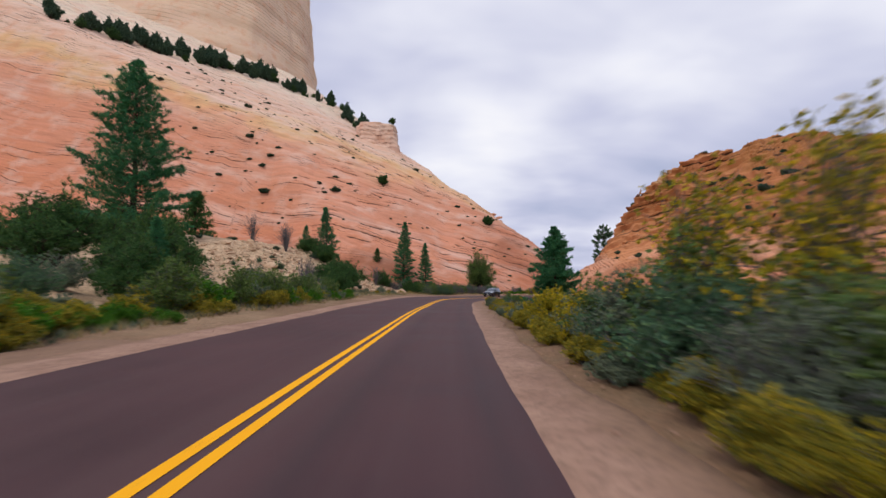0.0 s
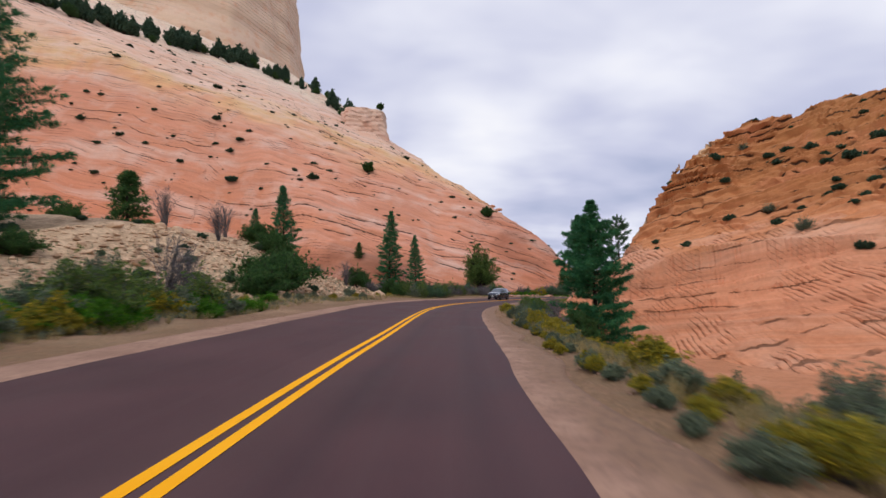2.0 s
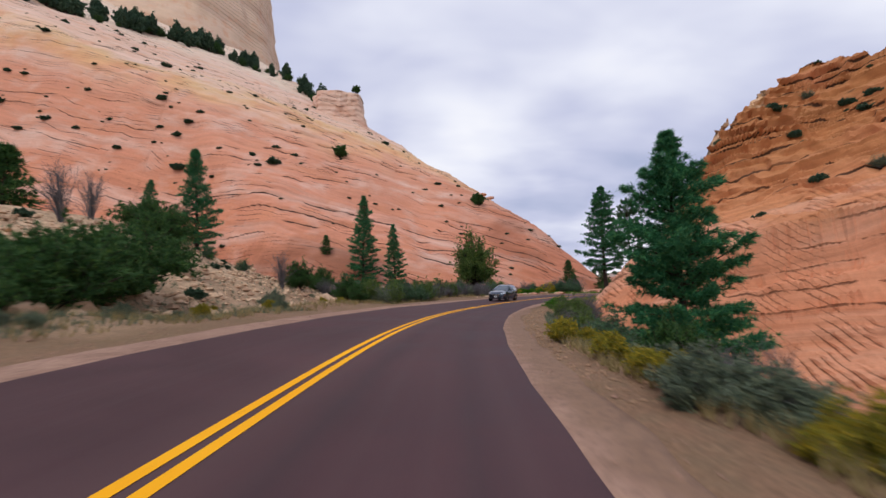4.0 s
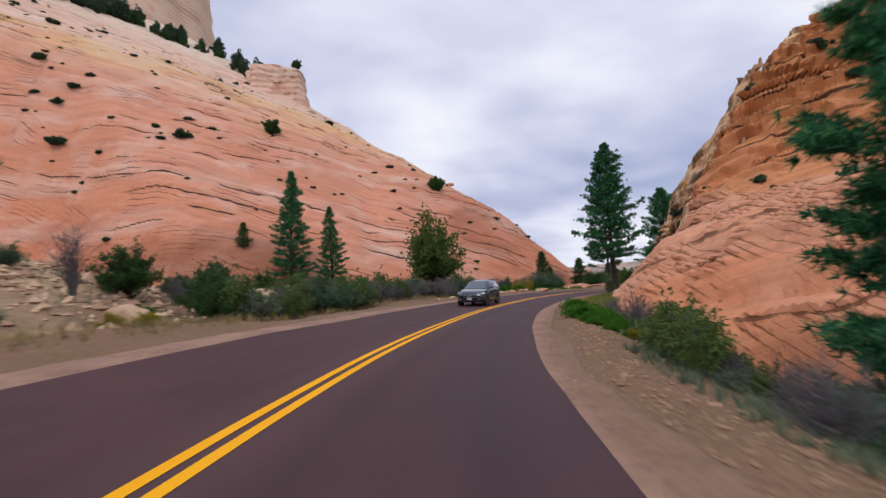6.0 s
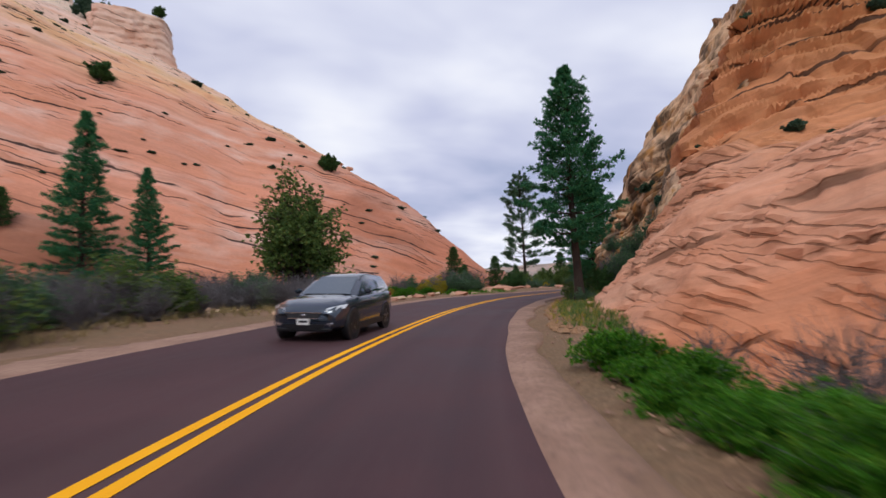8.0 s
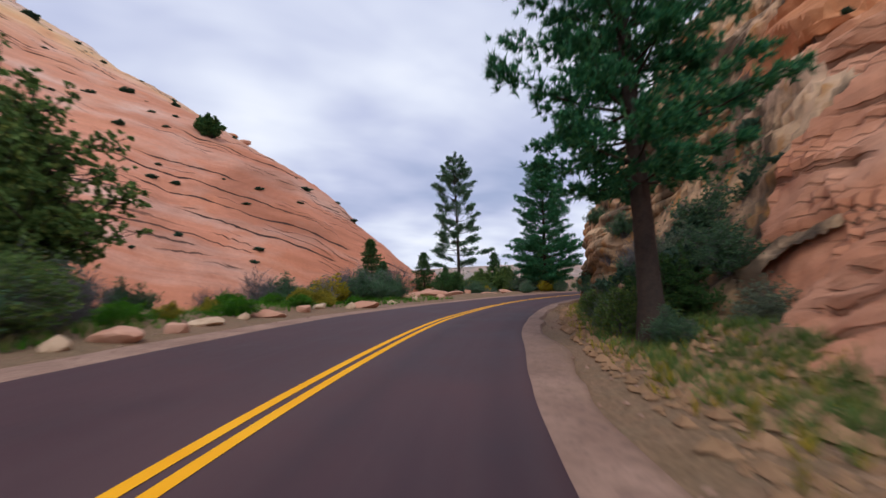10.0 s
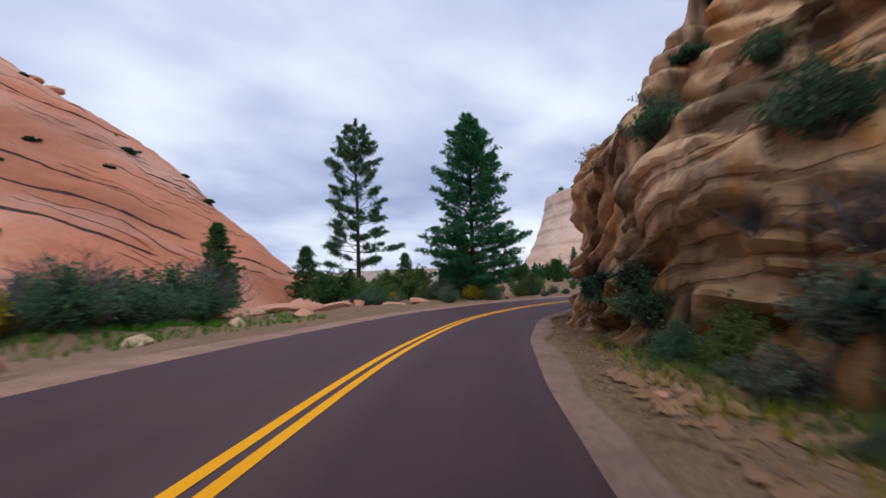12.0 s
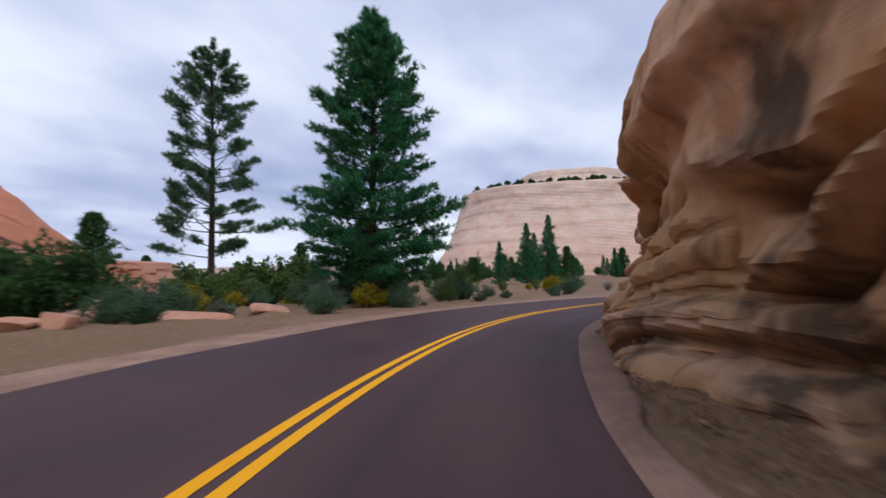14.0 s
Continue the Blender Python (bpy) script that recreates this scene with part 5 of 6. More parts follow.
put(slope_tree, 68.0, 96.0, z=over(RIGHT_GRID, 68.0, 96.0) - 0.1, scale=0.9)

# ---- rocks ----


def boulder(seed, size, flat, mat, label, group):
    """A broken block: a cut-down ball with flat faces and worn edges."""
    rng = np.random.default_rng(seed)
    bm = bmesh.new()
    bmesh.ops.create_icosphere(bm, subdivisions=3, radius=1.0)
    cuts = [(Vector(rng.normal(size=3)).normalized(), rng.uniform(0.52, 0.86)) for _ in range(11)]
    for v in bm.verts:
        for n, d in cuts:
            k = v.co.dot(n)
            if k > d:
                v.co -= n * (k - d) * 0.94
        v.co *= 1 + 0.045 * noise.noise(v.co * 2.6 + Vector((seed, 0, 0)))
        v.co = Vector((v.co.x * size[0], v.co.y * size[1], v.co.z * size[2]))
    me = bpy.data.meshes.new("boulder")
    bm.to_mesh(me)
    bm.free()
    me.materials.append(mat)
    me.polygons.foreach_set("use_smooth", [True] * len(me.polygons))
    me.set_sharp_from_angle(angle=radians(24))
    ob = new("boulder", me)
    ob["half"] = float(size[2])
    return tagged(ob, label, "boulder", group)


def put_rock(proto, x, y, scale=1.0, sunk=0.35):
    h = proto["half"] * scale
    return put(proto, x, y, z=spot(x, y) + h * (1 - 2 * sunk), scale=scale, sink=0.0, tilt=(U(-8, 8), U(-8, 8)))


edge_rocks = [boulder(200 + k, sz, 0, STONE_RED if k % 3 else STONE, lab, "roadside boulders") for k, (sz, lab) in enumerate((
    ((0.62, 0.38, 0.26), "flat pinkish sandstone boulder on the road edge"), ((0.42, 0.36, 0.34), "rounded red sandstone boulder on the road edge"),
    ((0.85, 0.42, 0.28), "long reddish sandstone slab on the road edge"), ((0.32, 0.28, 0.30), "small pale sandstone boulder on the road edge")))]
for k, (s, l, c) in enumerate(((94.5, 6.3, 1.0), (96.6, 6.4, 0.9), (98.0, 6.5, 1.05), (99.6, 6.3, 0.9), (101.0, 6.5, 0.95), (102.8, 6.7, 0.75), (104.2, 6.8, 0.9), (106.4, 6.7, 1.0), (108.0, 7.0, 0.9), (110.2, 6.5, 1.05), (111.6, 6.6, 1.15), (113.2, 6.9, 1.1), (117.0, 7.6, 1.0), (121.5, 8.2, 1.1), (126.0, 8.8, 1.2), (131.0, 9.5, 1.3), (91.0, 6.8, 0.6), (88.5, 6.9, 0.5))):
    x, y = on_road(s, l)
    put_rock(edge_rocks[(k * 3) % 4], float(x), float(y), c)
rubble = [boulder(220 + k, (0.5 + 0.12 * k, 0.42, 0.30 + 0.05 * (k % 2)), 0, STONE, "pale broken sandstone block in the rubble of the bank", "bank rubble") for k in range(4)]
for k in range(95):
    s = U(42, 96)
    l = U(10.5, 30) if s < 74 else U(10.5, 24)
    x, y = on_road(s, l)
    put_rock(rubble[k % 4], float(x), float(y), U(0.5, 1.5) * (1.6 if U(0, 1) > 0.85 else 0.8), 0.3)
talus = [boulder(240 + k, (0.34, 0.27, 0.15 + 0.05 * k), 0, STONE_OCHRE if k != 1 else STONE_RED, "fallen sandstone slab at the foot of the rock wall", "fallen slabs") for k in range(3)]
for k in range(130):
    s = U(86, 118)
    x, y = on_road(s, -float(np.interp(s, [83, 112, 118, 134], [U(4.8, 7.6), U(4.3, 5.8), U(3.9, 4.5), U(3.7, 4.1)])))
    put_rock(talus[k % 3], float(x), float(y), U(0.14, 0.48) * (1.9 if U(0, 1) > 0.92 else 1.0) * (0.4 if s > 112 else 1.0), 0.25)
slabs = [boulder(250 + k, (1.9, 1.2, 0.34 + 0.1 * k), 0, STONE_RED, "low flat red sandstone outcrop beside the road", "flat outcrops") for k in range(2)]
for k, (x, y, c) in enumerate(((38.0, 125.5, 1.0), (35.0, 124.0, 1.1), (44.0, 127.5, 0.9), (41.0, 132.0, 1.4), (31.0, 121.0, 0.9), (48.0, 128.5, 0.8), (33.0, 128.0, 1.3))):
    put_rock(slabs[k % 2], x, y, c, 0.3)
knobs = [boulder(260 + k, sz, 0, ROCK_LEFT, "weathered layered rock knob on the ridge line", "ridge knobs") for k, sz in enumerate(((2.3, 1.6, 0.8), (1.7, 1.5, 0.7), (1.3, 1.0, 0.55)))]
for k, (x, y, up, c) in enumerate(((23.4, 181.0, 0.4, 1.0), (23.0, 181.2, 1.6, 1.0), (23.6, 181.0, 2.6, 1.0), (20.6, 183.0, 0.3, 0.8), (26.5, 179.5, 0.2, 0.6))):
    put(knobs[k % 3], x, y, z=over(LEFT_GRID, x, y) + up, scale=c, sink=0)


def litter(name, count, where, size, mat, label, seed):
    """Countless small stones in one mesh."""
    rng = np.random.default_rng(seed)
    V, F = [], []
    base = np.array([(1, 0, 0), (-1, 0, 0), (0, 1, 0), (0, -1, 0), (0, 0, 1), (0, 0, -0.6)], float)
    tri = np.array([(0, 2, 4), (2, 1, 4), (1, 3, 4), (3, 0, 4), (2, 0, 5), (1, 2, 5), (3, 1, 5), (0, 3, 5)])
    s, l = where(rng, count)
    x, y = on_road(s, l)
    z = np.maximum(ground_h(x, y), np.where((l > -4.6) & (l < 6.6), road_z(s, l) - 0.02, -99))
    r = size * np.minimum(rng.lognormal(0, 0.5, count), 2.2)
    for k in range(count):
        a = rng.uniform(0, 6.28)
        c, d = math.cos(a), math.sin(a)
        b = base * (r[k] * rng.uniform(0.7, 1.3, 3) * (1, 0.8, 0.6)) * rng.uniform(0.75, 1.2, (6, 1))
        V.append(np.stack([x[k] + c * b[:, 0] - d * b[:, 1], y[k] + d * b[:, 0] + c * b[:, 1], z[k] + b[:, 2] + 0.1 * r[k]], 1))
        F.append(tri + 6 * k)
    ob = new(name, mesh_of(name, np.concatenate(V), np.concatenate(F), mat, flat=True))
    return tagged(ob, label, "stones", kind="stuff")


litter("gravel", 5200, lambda g, n: (g.uniform(-4, 136, n), np.where(g.random(n) < 0.5, -g.uniform(3.6, 7.2, n), g.uniform(5.2, 9.5, n))), 0.024, DIRT, "loose gravel along both road edges", 301)
litter("gravel", 6500, lambda g, n: (g.uniform(42, 96, n), -(4.4 + 3.2 * g.random(n))), 0.030, STONE_BROWN, "loose brown gravel on the sandy bank", 307)
litter("scree", 3600, lambda g, n: (g.uniform(38, 98, n), 9.8 + 21 * g.random(n)), 0.17, STONE, "pale stone scree on the bank", 302)
litter("scree", 1500, lambda g, n: (g.uniform(40, 98, n), 9.8 + 18 * g.random(n)), 0.20, STONE_BROWN, "brown stone scree on the bank", 306)
litter("scree", 2600, lambda g, n: (g.uniform(110, 140, n), -(3.72 + 1.0 * g.random(n))), 0.030, GROUND, "fine brown rubble at the foot of the rock wall", 305)
litter("scree", 2400, lambda g, n: (lambda s: (s, -(np.interp(s, [88, 112, 120, 136], [4.3, 4.1, 3.8, 3.7]) + g.random(n) * np.interp(s, [88, 112, 120, 136], [3.4, 2.0, 0.8, 0.7]))))(g.uniform(84, 114, n)), 0.085, STONE_OCHRE, "broken ochre stone at the foot of the rock wall", 303)


def grass(name, count, where, tall, mat, label, seed):
    rng = np.random.default_rng(seed)
    s, l = where(rng, count)
    x, y = on_road(s, l)
    P = np.stack([x, y, ground_h(x, y)], 1)
    V, F = spikes(P, np.tile([[0, 0, 1.0]], (count, 1)), 9, tall, 0.009, rng, 0.38)
    return tagged(new(name, mesh_of(name, V, F, mat)), label, "grass", kind="stuff")


grass("dry_grass", 2600, lambda g, n: (g.uniform(0, 100, n), g.uniform(7.2, 10.2, n)), 0.34, STRAW, "straw-coloured dry grass along the verge", 311)
grass("dry_grass", 2400, lambda g, n: (g.uniform(-2, 50, n), -(5.0 + 3.3 * g.random(n) ** 1.5)), 0.32, STRAW, "straw-coloured dry grass along the verge", 312)
grass("weeds", 3000, lambda g, n: (g.uniform(-2, 66, n), -(5.5 + 3.0 * g.random(n) ** 1.4)), 0.24, SAGE, "grey-green weeds along the verge", 315)
grass("weeds", 4200, lambda g, n: (g.uniform(-2, 60, n), g.uniform(7.6, 13.0, n)), 0.26, SAGE, "grey-green weeds along the verge", 316)
grass("weeds", 2600, lambda g, n: (g.uniform(40, 98, n), g.uniform(9.5, 26, n)), 0.30, SAGE, "grey-green weeds between the stones of the bank", 318)
grass("green_grass", 1500, lambda g, n: (g.uniform(92, 126, n), g.uniform(7.0, 11, n)), 0.30, GREENBUSH, "green grass behind the roadside stones", 313)
grass("weeds", 3000, lambda g, n: (g.uniform(86, 119, n), -(4.7 + 2.8 * g.random(n) ** 0.8)), 0.26, OAK, "olive green weeds among fallen stones", 317)
grass("dry_grass", 600, lambda g, n: (g.uniform(86, 119, n), -g.uniform(4.4, 7.0, n)), 0.25, RABBIT, "yellowing grass among fallen stones", 314)

# Shrubs rooted in the rock wall.


def wall_spot(at, up):
    i, j = int(np.searchsorted(WALL_S, at)), int(np.searchsorted(WALL_V, up))
    return [float(c) for c in WALL[i, j]]


WALL_SHRUBS = ((99.0, 1.0, 0.8, grey), (101.5, 2.2, 0.8, grey), (103.6, 3.6, 0.9, bare), (104.4, 1.4, 0.85, grey), (105.4, 2.6, 0.9, grey), (106.5, 5.5, 0.75, grey), (107.2, 2.0, 1.1, bare), (108.0, 1.2, 0.85, grey), (108.6, 3.8, 0.85, grey),
               (109.6, 2.4, 0.85, grey), (110.5, 6.2, 0.7, grey), (111.0, 8.4, 0.8, hill_bush), (111.6, 1.4, 0.7, grey), (112.4, 2.8, 1.1, bare), (113.0, 4.4, 0.8, grey), (113.8, 3.0, 0.8, bare), (115.0, 6.6, 0.6, grey),
               (117.5, 9.2, 0.8, hill_bush), (118.4, 8.2, 0.6, hill_bush), (116.8, 5.4, 0.7, grey), (116.9, 7.4, 0.8, hill_bush), (121.0, 1.9, 0.72, hill_bush), (120.4, 1.5, 0.5, grey), (124.0, 6.0, 0.35, hill_bush), (132.0, 8.2, 0.6, grey), (131.0, 8.6, 0.55, hill_bush), (128.0, 11.0, 0.7, hill_bush),
               (103.0, 2.6, 1.15, grey), (104.2, 4.2, 1.1, grey), (105.6, 1.6, 1.1, bare), (106.2, 3.6, 1.2, grey), (107.6, 5.0, 1.1, grey), (108.4, 2.6, 1.2, bare), (109.2, 1.0, 0.9, grey), (110.0, 4.2, 1.0, grey), (111.6, 3.2, 1.0, bare), (105.0, 6.4, 1.0, grey), (108.8, 7.4, 0.9, hill_bush), (117.0, 2.2, 0.9, hill_bush), (116.4, 1.4, 0.8, grey),
               (103.2, 4.6, 1.5, hill_bush), (104.4, 2.2, 1.7, hill_bush), (105.0, 5.4, 1.6, hill_bush), (105.8, 3.4, 1.8, hill_bush), (106.8, 1.8, 1.5, hill_bush), (107.0, 6.4, 1.5, hill_bush), (107.8, 3.9, 1.7, hill_bush), (108.6, 5.6, 1.3, hill_bush), (109.4, 3.0, 1.5, hill_bush), (110.6, 1.6, 1.2, hill_bush), (119.4, 1.8, 1.0, hill_bush), (131.5, 7.4, 1.0, grey), (130.6, 7.2, 0.9, hill_bush), (132.4, 7.8, 0.8, bare))
for at, up, k, kind in WALL_SHRUBS:
    x, y, z = wall_spot(at, up)
    put(kind[int(at) % len(kind)], x, y, z=z - 0.15, scale=k)

# ---- far trees and the second slope ----
for n in range(96):
    d = float(spots.uniform(130, 380))
    a = radians(float(spots.uniform(48, 74)))
    x, y = 37 + d * math.sin(a), 109 + d * math.cos(a)
    sr, lr = road_coords(np.array([x]), np.array([y]))
    if abs(float(lr[0])) > 12:
        put([pine_small, pine_slim, juniper][n % 3], x, y, scale=float(spots.uniform(0.7, 1.2)) * (1.6 if n % 3 != 1 else 0.8))
for x, y, k in ((118.0, 152.0, 0.72), (124.0, 150.0, 0.82), (130.0, 156.0, 0.66), (104.0, 150.0, 0.45)):
    put(pine_dark, x, y, scale=k)
for n in range(9):
    x, y = float(spots.uniform(70, 150)), float(spots.uniform(170, 270))
    put([pine_small, juniper][n % 2], x, y, scale=float(spots.uniform(0.8, 1.7)))
for n in range(150):
    a = float(spots.uniform(1.9, 4.9))
    r = (abs(math.cos(a)) ** 3.4 + abs(math.sin(a)) ** 3.4) ** (-1 / 3.4)
    inset = float(spots.uniform(0.84, 0.965))
    top = 1 - inset ** (1 / 0.7)
    r = r * inset
    ex, ey = 150 * r * math.cos(a), 95 * r * math.sin(a)
    c, d = math.cos(radians(28)), math.sin(radians(28))
    put(juniper, 512 + c * ex - d * ey, 326 + d * ex + c * ey, z=75.8 + 5.16 * math.sqrt(1 - (1 - top) ** 2), scale=float(spots.uniform(0.6, 1.2)))

# ---- the car ----


def paint(name, col, rough, metal=0.0, coat=0.0, spec=0.5, flake=0.0):
    m, g = material(name)
    c = col
    n = g.noise(place(g), 30.0, 3.0, 0.6)
    c = g.mix(g.ramp(n, [(0.45, 0.0), (0.8, 0.25)]), col, tuple(min(1, v * 1.4 + 0.01) for v in col))
    finish(g, c, rough, Metallic=metal, Coat_Weight=coat, Coat_Roughness=0.06, Specular_IOR_Level=spec)
    return m


CAR_PAINT = paint("car_paint_dark_blue_grey", (0.026, 0.040, 0.062), 0.26, 0.55, 1.0, 0.6)
CAR_BLACK = paint("black_plastic", (0.012, 0.012, 0.014), 0.55)
CAR_GLASS = paint("tinted_window_glass", (0.035, 0.060, 0.075), 0.04, 0.35, 1.0, 1.0)
RUBBER = paint("tyre_rubber", (0.014, 0.014, 0.015), 0.8)
ALLOY = paint("alloy_rim", (0.42, 0.43, 0.45), 0.3, 0.9)
CHROME = paint("chrome", (0.7, 0.7, 0.72), 0.12, 1.0)
LENS = paint("headlamp_lens", (0.62, 0.65, 0.68), 0.08, 0.2, 1.0)
TAIL = paint("red_tail_lens", (0.35, 0.01, 0.01), 0.15, 0.0, 1.0)
PLATE = paint("white_plate", (0.75, 0.75, 0.72), 0.4)


def ring_loft(rings, close=True):
    """Skins rings of equal length; caps both ends."""
    bm = bmesh.new()
    rows = [[bm.verts.new(p) for p in r] for r in rings]
    n = len(rows[0])
    for a, b in zip(rows, rows[1:]):
        for k in range(n):
            bm.faces.new((a[k], a[(k + 1) % n], b[(k + 1) % n], b[k]))
    if close:
        bm.faces.new(rows[0][::-1])
        bm.faces.new(rows[-1])
    bmesh.ops.recalc_face_normals(bm, faces=bm.faces)
    for f in bm.faces:
        f.smooth = True
    return bm


def panel(points, thick, out):
    """A plate with thickness and softened rim, from its corner points and the way it faces."""
    bm = bmesh.new()
    o = Vector(out).normalized() * thick
    a = [bm.verts.new(Vector(p)) for p in points]
    b = [bm.verts.new(Vector(p) + o) for p in points]
    n = len(a)
    bm.faces.new(b)
    bm.faces.new(a[::-1])
    for k in range(n):
        bm.faces.new((a[k], a[(k + 1) % n], b[(k + 1) % n], b[k]))
    bmesh.ops.recalc_face_normals(bm, faces=bm.faces)
    return bm


def block(sx, sy, sz, at, bevel=0.02, segs=2):
    bm = bmesh.new()
    bmesh.ops.create_cube(bm, size=1.0, matrix=Matrix.LocRotScale(at, None, (sx, sy, sz)))
    bmesh.ops.bevel(bm, geom=bm.edges[:], offset=bevel, segments=segs, affect="EDGES")
    return bm


def crisp_part(name, bm, mat, parent, label="", angle=38):
    ob = part(name, bm, mat, parent, label)
    ob.data.polygons.foreach_set("use_smooth", [True] * len(ob.data.polygons))
    ob.data.set_sharp_from_angle(angle=radians(angle))
    return ob


def suv(label):
    """A compact crossover. Its nose points along +x; wheels stand on z = 0."""
    car = empty_thing("car", label, "car")
    #        x      half-width  bottom  shoulder  top
    body = [(2.20, 0.62, 0.40, 0.60, 0.66), (2.14, 0.78, 0.30, 0.68, 0.78), (1.95, 0.88, 0.26, 0.78, 0.90), (1.55, 0.91, 0.25, 0.88, 0.99), (1.05, 0.92, 0.25, 0.96, 1.07),
            (0.55, 0.92, 0.25, 0.99, 1.10), (-0.2, 0.92, 0.25, 1.02, 1.12), (-1.0, 0.92, 0.25, 1.05, 1.14), (-1.7, 0.91, 0.28, 1.07, 1.15), (-2.1, 0.86, 0.34, 1.04, 1.13), (-2.22, 0.76, 0.42, 0.98, 1.08)]
    rings = []
    for x, w, zb, zs, zt in body:
        half = [(w * 0.80, zb), (w * 0.97, zb + 0.10), (w, zb + 0.28), (w * 0.985, zs - 0.10), (w * 0.96, zs), (w * 0.86, zt - 0.02), (w * 0.45, zt + 0.015)]
        rings.append([(x, y, z) for y, z in half] + [(x, -y, z) for y, z in half[::-1]])
    crisp_part("body", ring_loft(rings), CAR_PAINT, car, "dark blue-grey painted body")
    cabin = []
    for z, x0, x1, w in ((1.06, 0.98, -2.10, 0.845), (1.20, 0.72, -2.06, 0.815), (1.40, 0.36, -1.92, 0.745), (1.56, 0.02, -1.72, 0.665), (1.63, -0.28, -1.52, 0.56), (1.655, -0.5, -1.3, 0.40)):
        c = 0.10
        ring = [(x0, -w + c * 2, z), (x0 - c, -w + c * 0.3, z), (x0 - 3 * c, -w, z), (x1 + 2 * c, -w, z), (x1 + 0.3 * c, -w + c, z), (x1, -w + 2 * c, z)]
        cabin.append(ring + [(x, -y, zz) for x, y, zz in ring[::-1]])
    crisp_part("cabin", ring_loft(cabin), CAR_PAINT, car)
    crisp_part("windscreen", panel([(0.97, -0.66, 1.085), (0.97, 0.66, 1.085), (0.11, 0.53, 1.535), (0.11, -0.53, 1.535)], 0.012, (0.46, 0, 0.88)), CAR_GLASS, car, "tinted windscreen")
    crisp_part("rear_window", panel([(-2.085, 0.60, 1.16), (-2.085, -0.60, 1.16), (-1.80, -0.50, 1.53), (-1.80, 0.50, 1.53)], 0.012, (-0.8, 0, 0.6)), CAR_GLASS, car)
    for side in (1, -1):
        for name, pts in (("door_window", [(0.58, 1.14), (-0.28, 1.14), (-0.28, 1.50), (0.02, 1.50), (0.24, 1.40)]), ("door_window", [(-0.36, 1.14), (-1.22, 1.15), (-1.16, 1.49), (-0.36, 1.50)]), ("quarter_window", [(-1.30, 1.17), (-1.82, 1.20), (-1.62, 1.44), (-1.26, 1.48)])):
            poly = [(x, side * (0.832 - 0.075 * (z - 1.13) / 0.14 * 0.5 - (z - 1.13) * 0.18), z) for x, z in pts]
            crisp_part(name, panel(poly[::side], 0.012, (0, side, 0.3)), CAR_GLASS, car)
        mirror = crisp_part("wing_mirror", block(0.14, 0.20, 0.14, (0.56, side * 1.0, 1.16), 0.04, 3), CAR_PAINT, car)
        lamp = crisp_part("headlamp", panel([(2.155, side * 0.50, 0.72), (2.12, side * 0.70, 0.70), (1.86, side * 0.885, 0.79), (1.72, side * 0.90, 0.88), (1.93, side * 0.80, 0.86), (2.11, side * 0.54, 0.80)][::side], 0.02, (0.7, 0.45 * side, 0.35)), LENS, car, "clear slanted headlamp")
        crisp_part("fog_lamp", block(0.05, 0.20, 0.10, (2.17, side * 0.62, 0.45), 0.03, 3), CHROME, car)
        crisp_part("tail_lamp", block(0.10, 0.16, 0.24, (-2.13, side * 0.76, 0.96), 0.03, 3), TAIL, car)
        crisp_part("roof_rail", block(1.7, 0.035, 0.035, (-0.80, side * 0.565, 1.66), 0.012, 2), CAR_BLACK, car)
        crisp_part("sill", block(2.3, 0.05, 0.16, (0.0, side * 0.905, 0.30), 0.02, 2), CAR_BLACK, car, "black plastic sill")
        for x in (-0.05, -1.0):
            crisp_part("door_handle", block(0.20, 0.03, 0.035, (x, side * 0.925, 0.95), 0.012, 2), CHROME, car)
        for x in (1.36, -1.30):
            arch = bmesh.new()
            bmesh.ops.create_cone(arch, cap_ends=True, segments=36, radius1=0.415, radius2=0.415, depth=0.10, matrix=Matrix.Translation((x, side * 0.885, 0.36)) @ Matrix.Rotation(math.pi / 2, 4, "X"))
            crisp_part("wheel_arch", arch, CAR_BLACK, car, "black wheel arch trim")
            prof = [(0.215, -0.11), (0.30, -0.115), (0.340, -0.10), (0.352, -0.06), (0.352, 0.06), (0.340, 0.10), (0.30, 0.115), (0.215, 0.11)]
            ty = ring_loft([[(x + r * math.cos(2 * math.pi * k / 40), side * 0.83 + y, 0.352 + r * math.sin(2 * math.pi * k / 40)) for r, y in prof] for k in range(40)] + [[(x + r, side * 0.83 + y, 0.352) for r, y in prof]], False)
            wheel = crisp_part("tyre", ty, RUBBER, car)
            rim = bmesh.new()
            bmesh.ops.create_cone(rim, cap_ends=True, segments=40, radius1=0.222, radius2=0.20, depth=0.10, matrix=Matrix.Translation((x, side * 0.87, 0.352)) @ Matrix.Rotation(-side * math.pi / 2, 4, "X"))
            rim_ob = crisp_part("rim", rim, CAR_BLACK, wheel)
            for k in range(5):
                sp = bmesh.new()
                bmesh.ops.create_cube(sp, size=1.0, matrix=Matrix.Translation((x, side * 0.925, 0.352)) @ Matrix.Rotation(k * 2 * math.pi / 5, 4, "Y") @ Matrix.LocRotScale((0, 0, 0.115), None, (0.065, 0.02, 0.21)))
                bmesh.ops.bevel(sp, geom=sp.edges[:], offset=0.008, segments=2, affect="EDGES")
                crisp_part("spoke", sp, ALLOY, wheel)
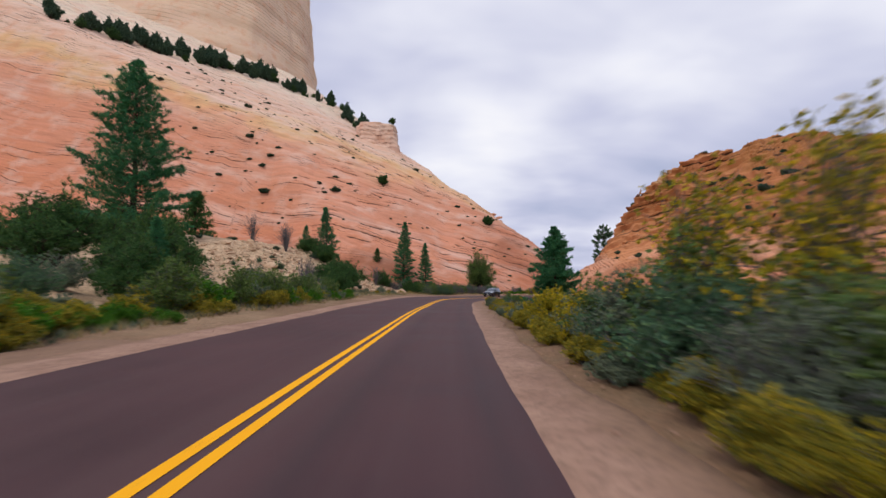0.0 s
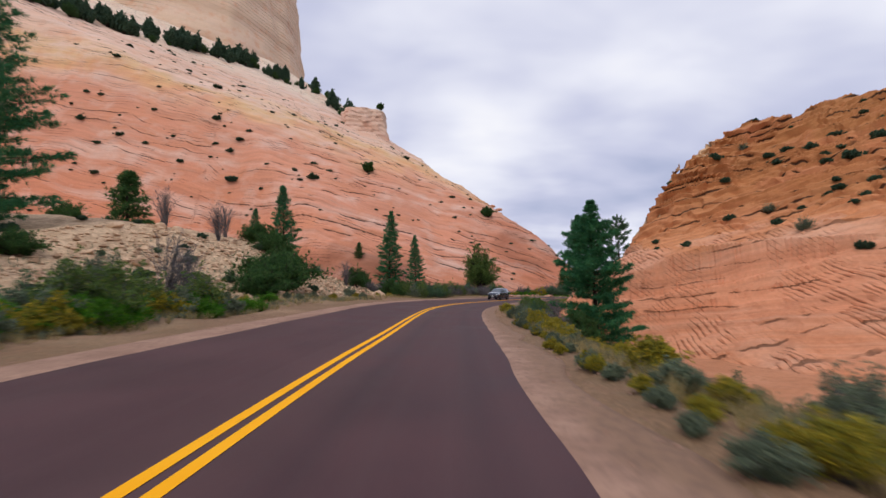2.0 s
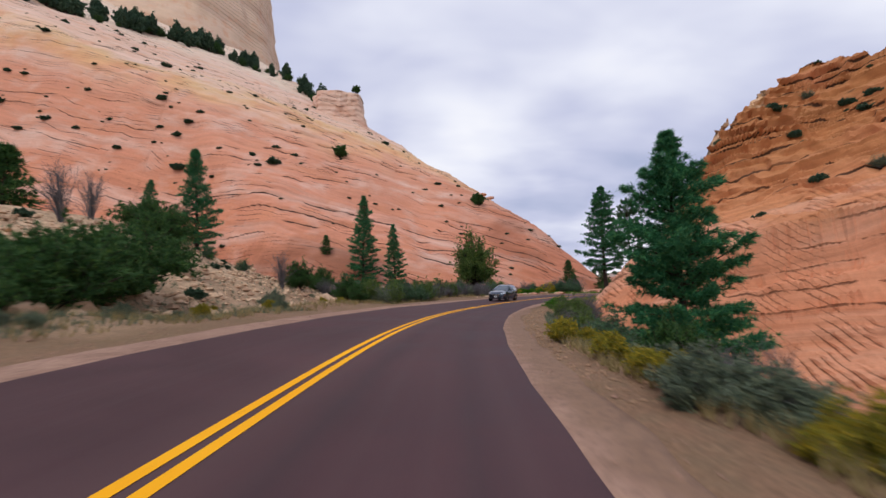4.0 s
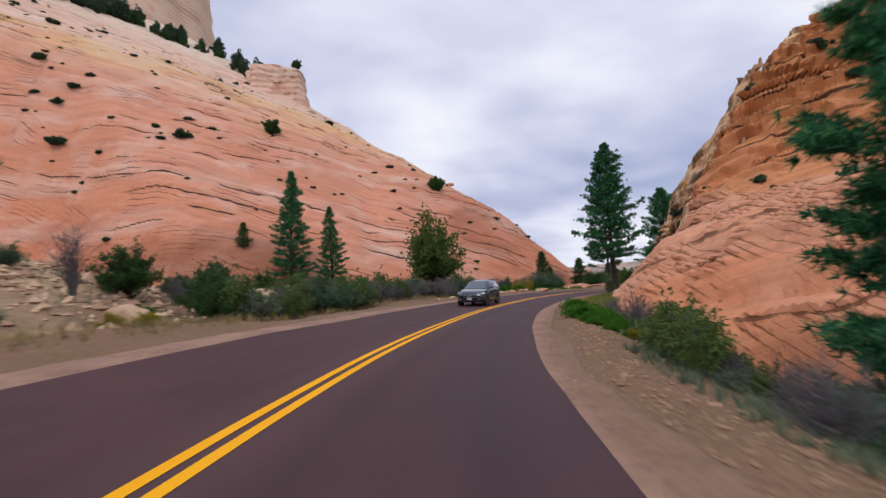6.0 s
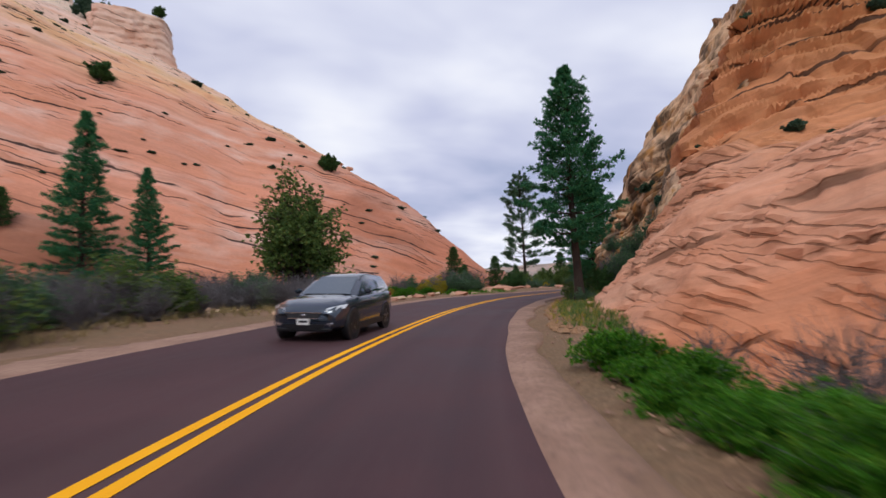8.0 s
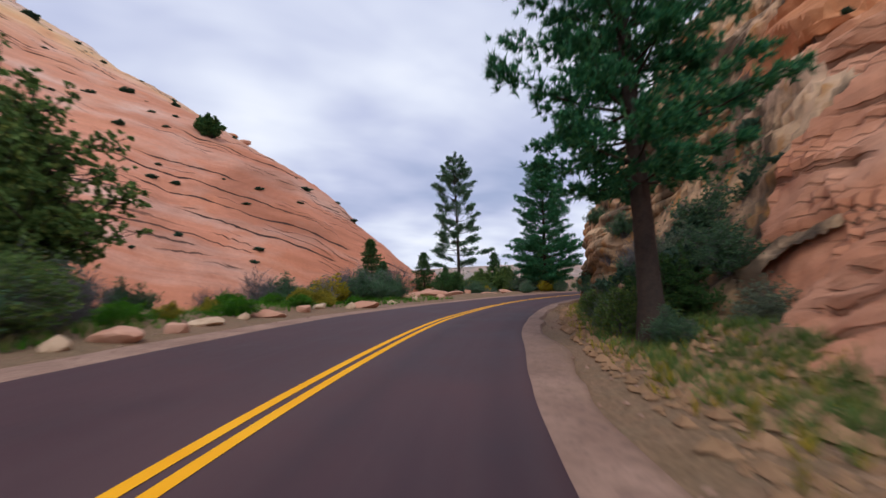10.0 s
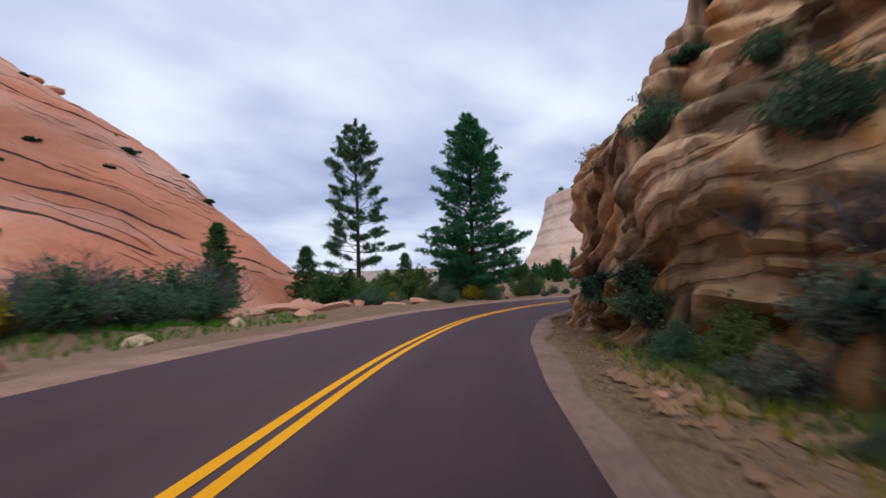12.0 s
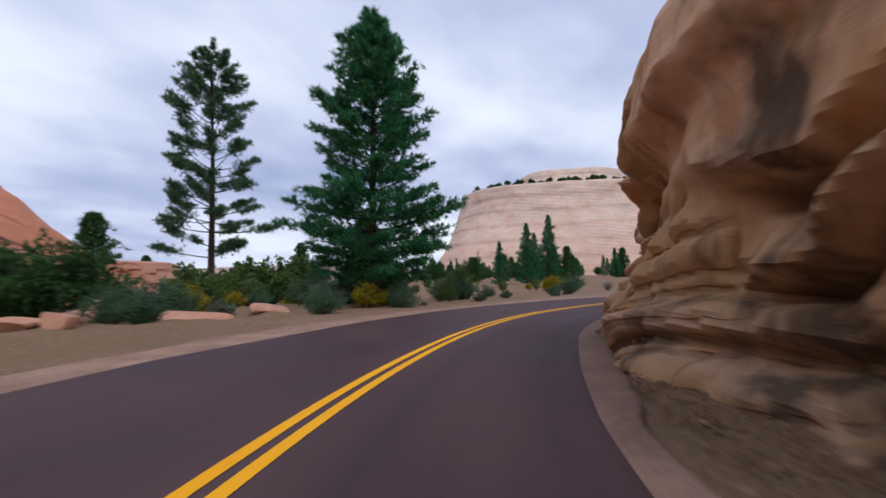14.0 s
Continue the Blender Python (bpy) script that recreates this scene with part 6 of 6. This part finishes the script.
    crisp_part("grille", panel([(2.20, -0.44, 0.70), (2.20, 0.44, 0.70), (2.215, 0.36, 0.58), (2.215, -0.36, 0.58)], 0.02, (1, 0, 0.1)), CAR_BLACK, car, "black front grille")
    for z, w in ((0.705, 0.92), (0.575, 0.74)):
        crisp_part("grille_trim", block(0.03, w, 0.018, (2.225, 0, z), 0.006, 2), CHROME, car, "chrome grille trim")
    badge = bmesh.new()
    bmesh.ops.create_uvsphere(badge, u_segments=20, v_segments=10, radius=0.5, matrix=Matrix.LocRotScale((2.232, 0, 0.642), None, (0.02, 0.13, 0.06)))
    crisp_part("badge", badge, CHROME, car)
    crisp_part("lower_grille", panel([(2.19, -0.52, 0.44), (2.19, 0.52, 0.44), (2.17, 0.46, 0.34), (2.17, -0.46, 0.34)], 0.03, (1, 0, 0)), CAR_BLACK, car)
    crisp_part("front_bumper", block(0.14, 1.34, 0.10, (2.13, 0, 0.315), 0.04, 3), CAR_BLACK, car, "black lower bumper")
    crisp_part("rear_bumper", block(0.14, 1.5, 0.24, (-2.17, 0, 0.46), 0.05, 3), CAR_BLACK, car)
    plate = crisp_part("number_plate", block(0.012, 0.31, 0.155, (2.225, 0, 0.50), 0.004, 1), PLATE, car, "white number plate with a dark bar")
    crisp_part("plate_bar", block(0.006, 0.22, 0.05, (2.233, 0, 0.50), 0.002, 1), CAR_BLACK, plate)
    for side in (1, -1):
        crisp_part("wiper", block(0.02, 0.55, 0.015, (0.985, side * 0.30, 1.10), 0.005, 1), CAR_BLACK, car)
    return car


car = suv("dark blue-grey crossover car on the road's far lane")
cs, cl = 83.4, 1.6
cx, cy = (float(v) for v in on_road(cs, cl))
nx, ny = (float(np.interp(cs, ROAD_S, ROAD_N[:, k])) for k in (0, 1))
bank = math.tan(radians(float(np.interp(cs, SLOPE_S, SLOPE_B))))
fwd = Vector((-ny, nx, 0.0))
upv = Vector((-nx * bank, -ny * bank, 1.0)).normalized()
sidev = upv.cross(fwd).normalized()
fwd = sidev.cross(upv)
m = Matrix((fwd, sidev, upv)).transposed().to_4x4()
m.translation = (cx, cy, float(road_z(np.array(cs), np.array(cl))) + 0.004)
car.matrix_basis = m
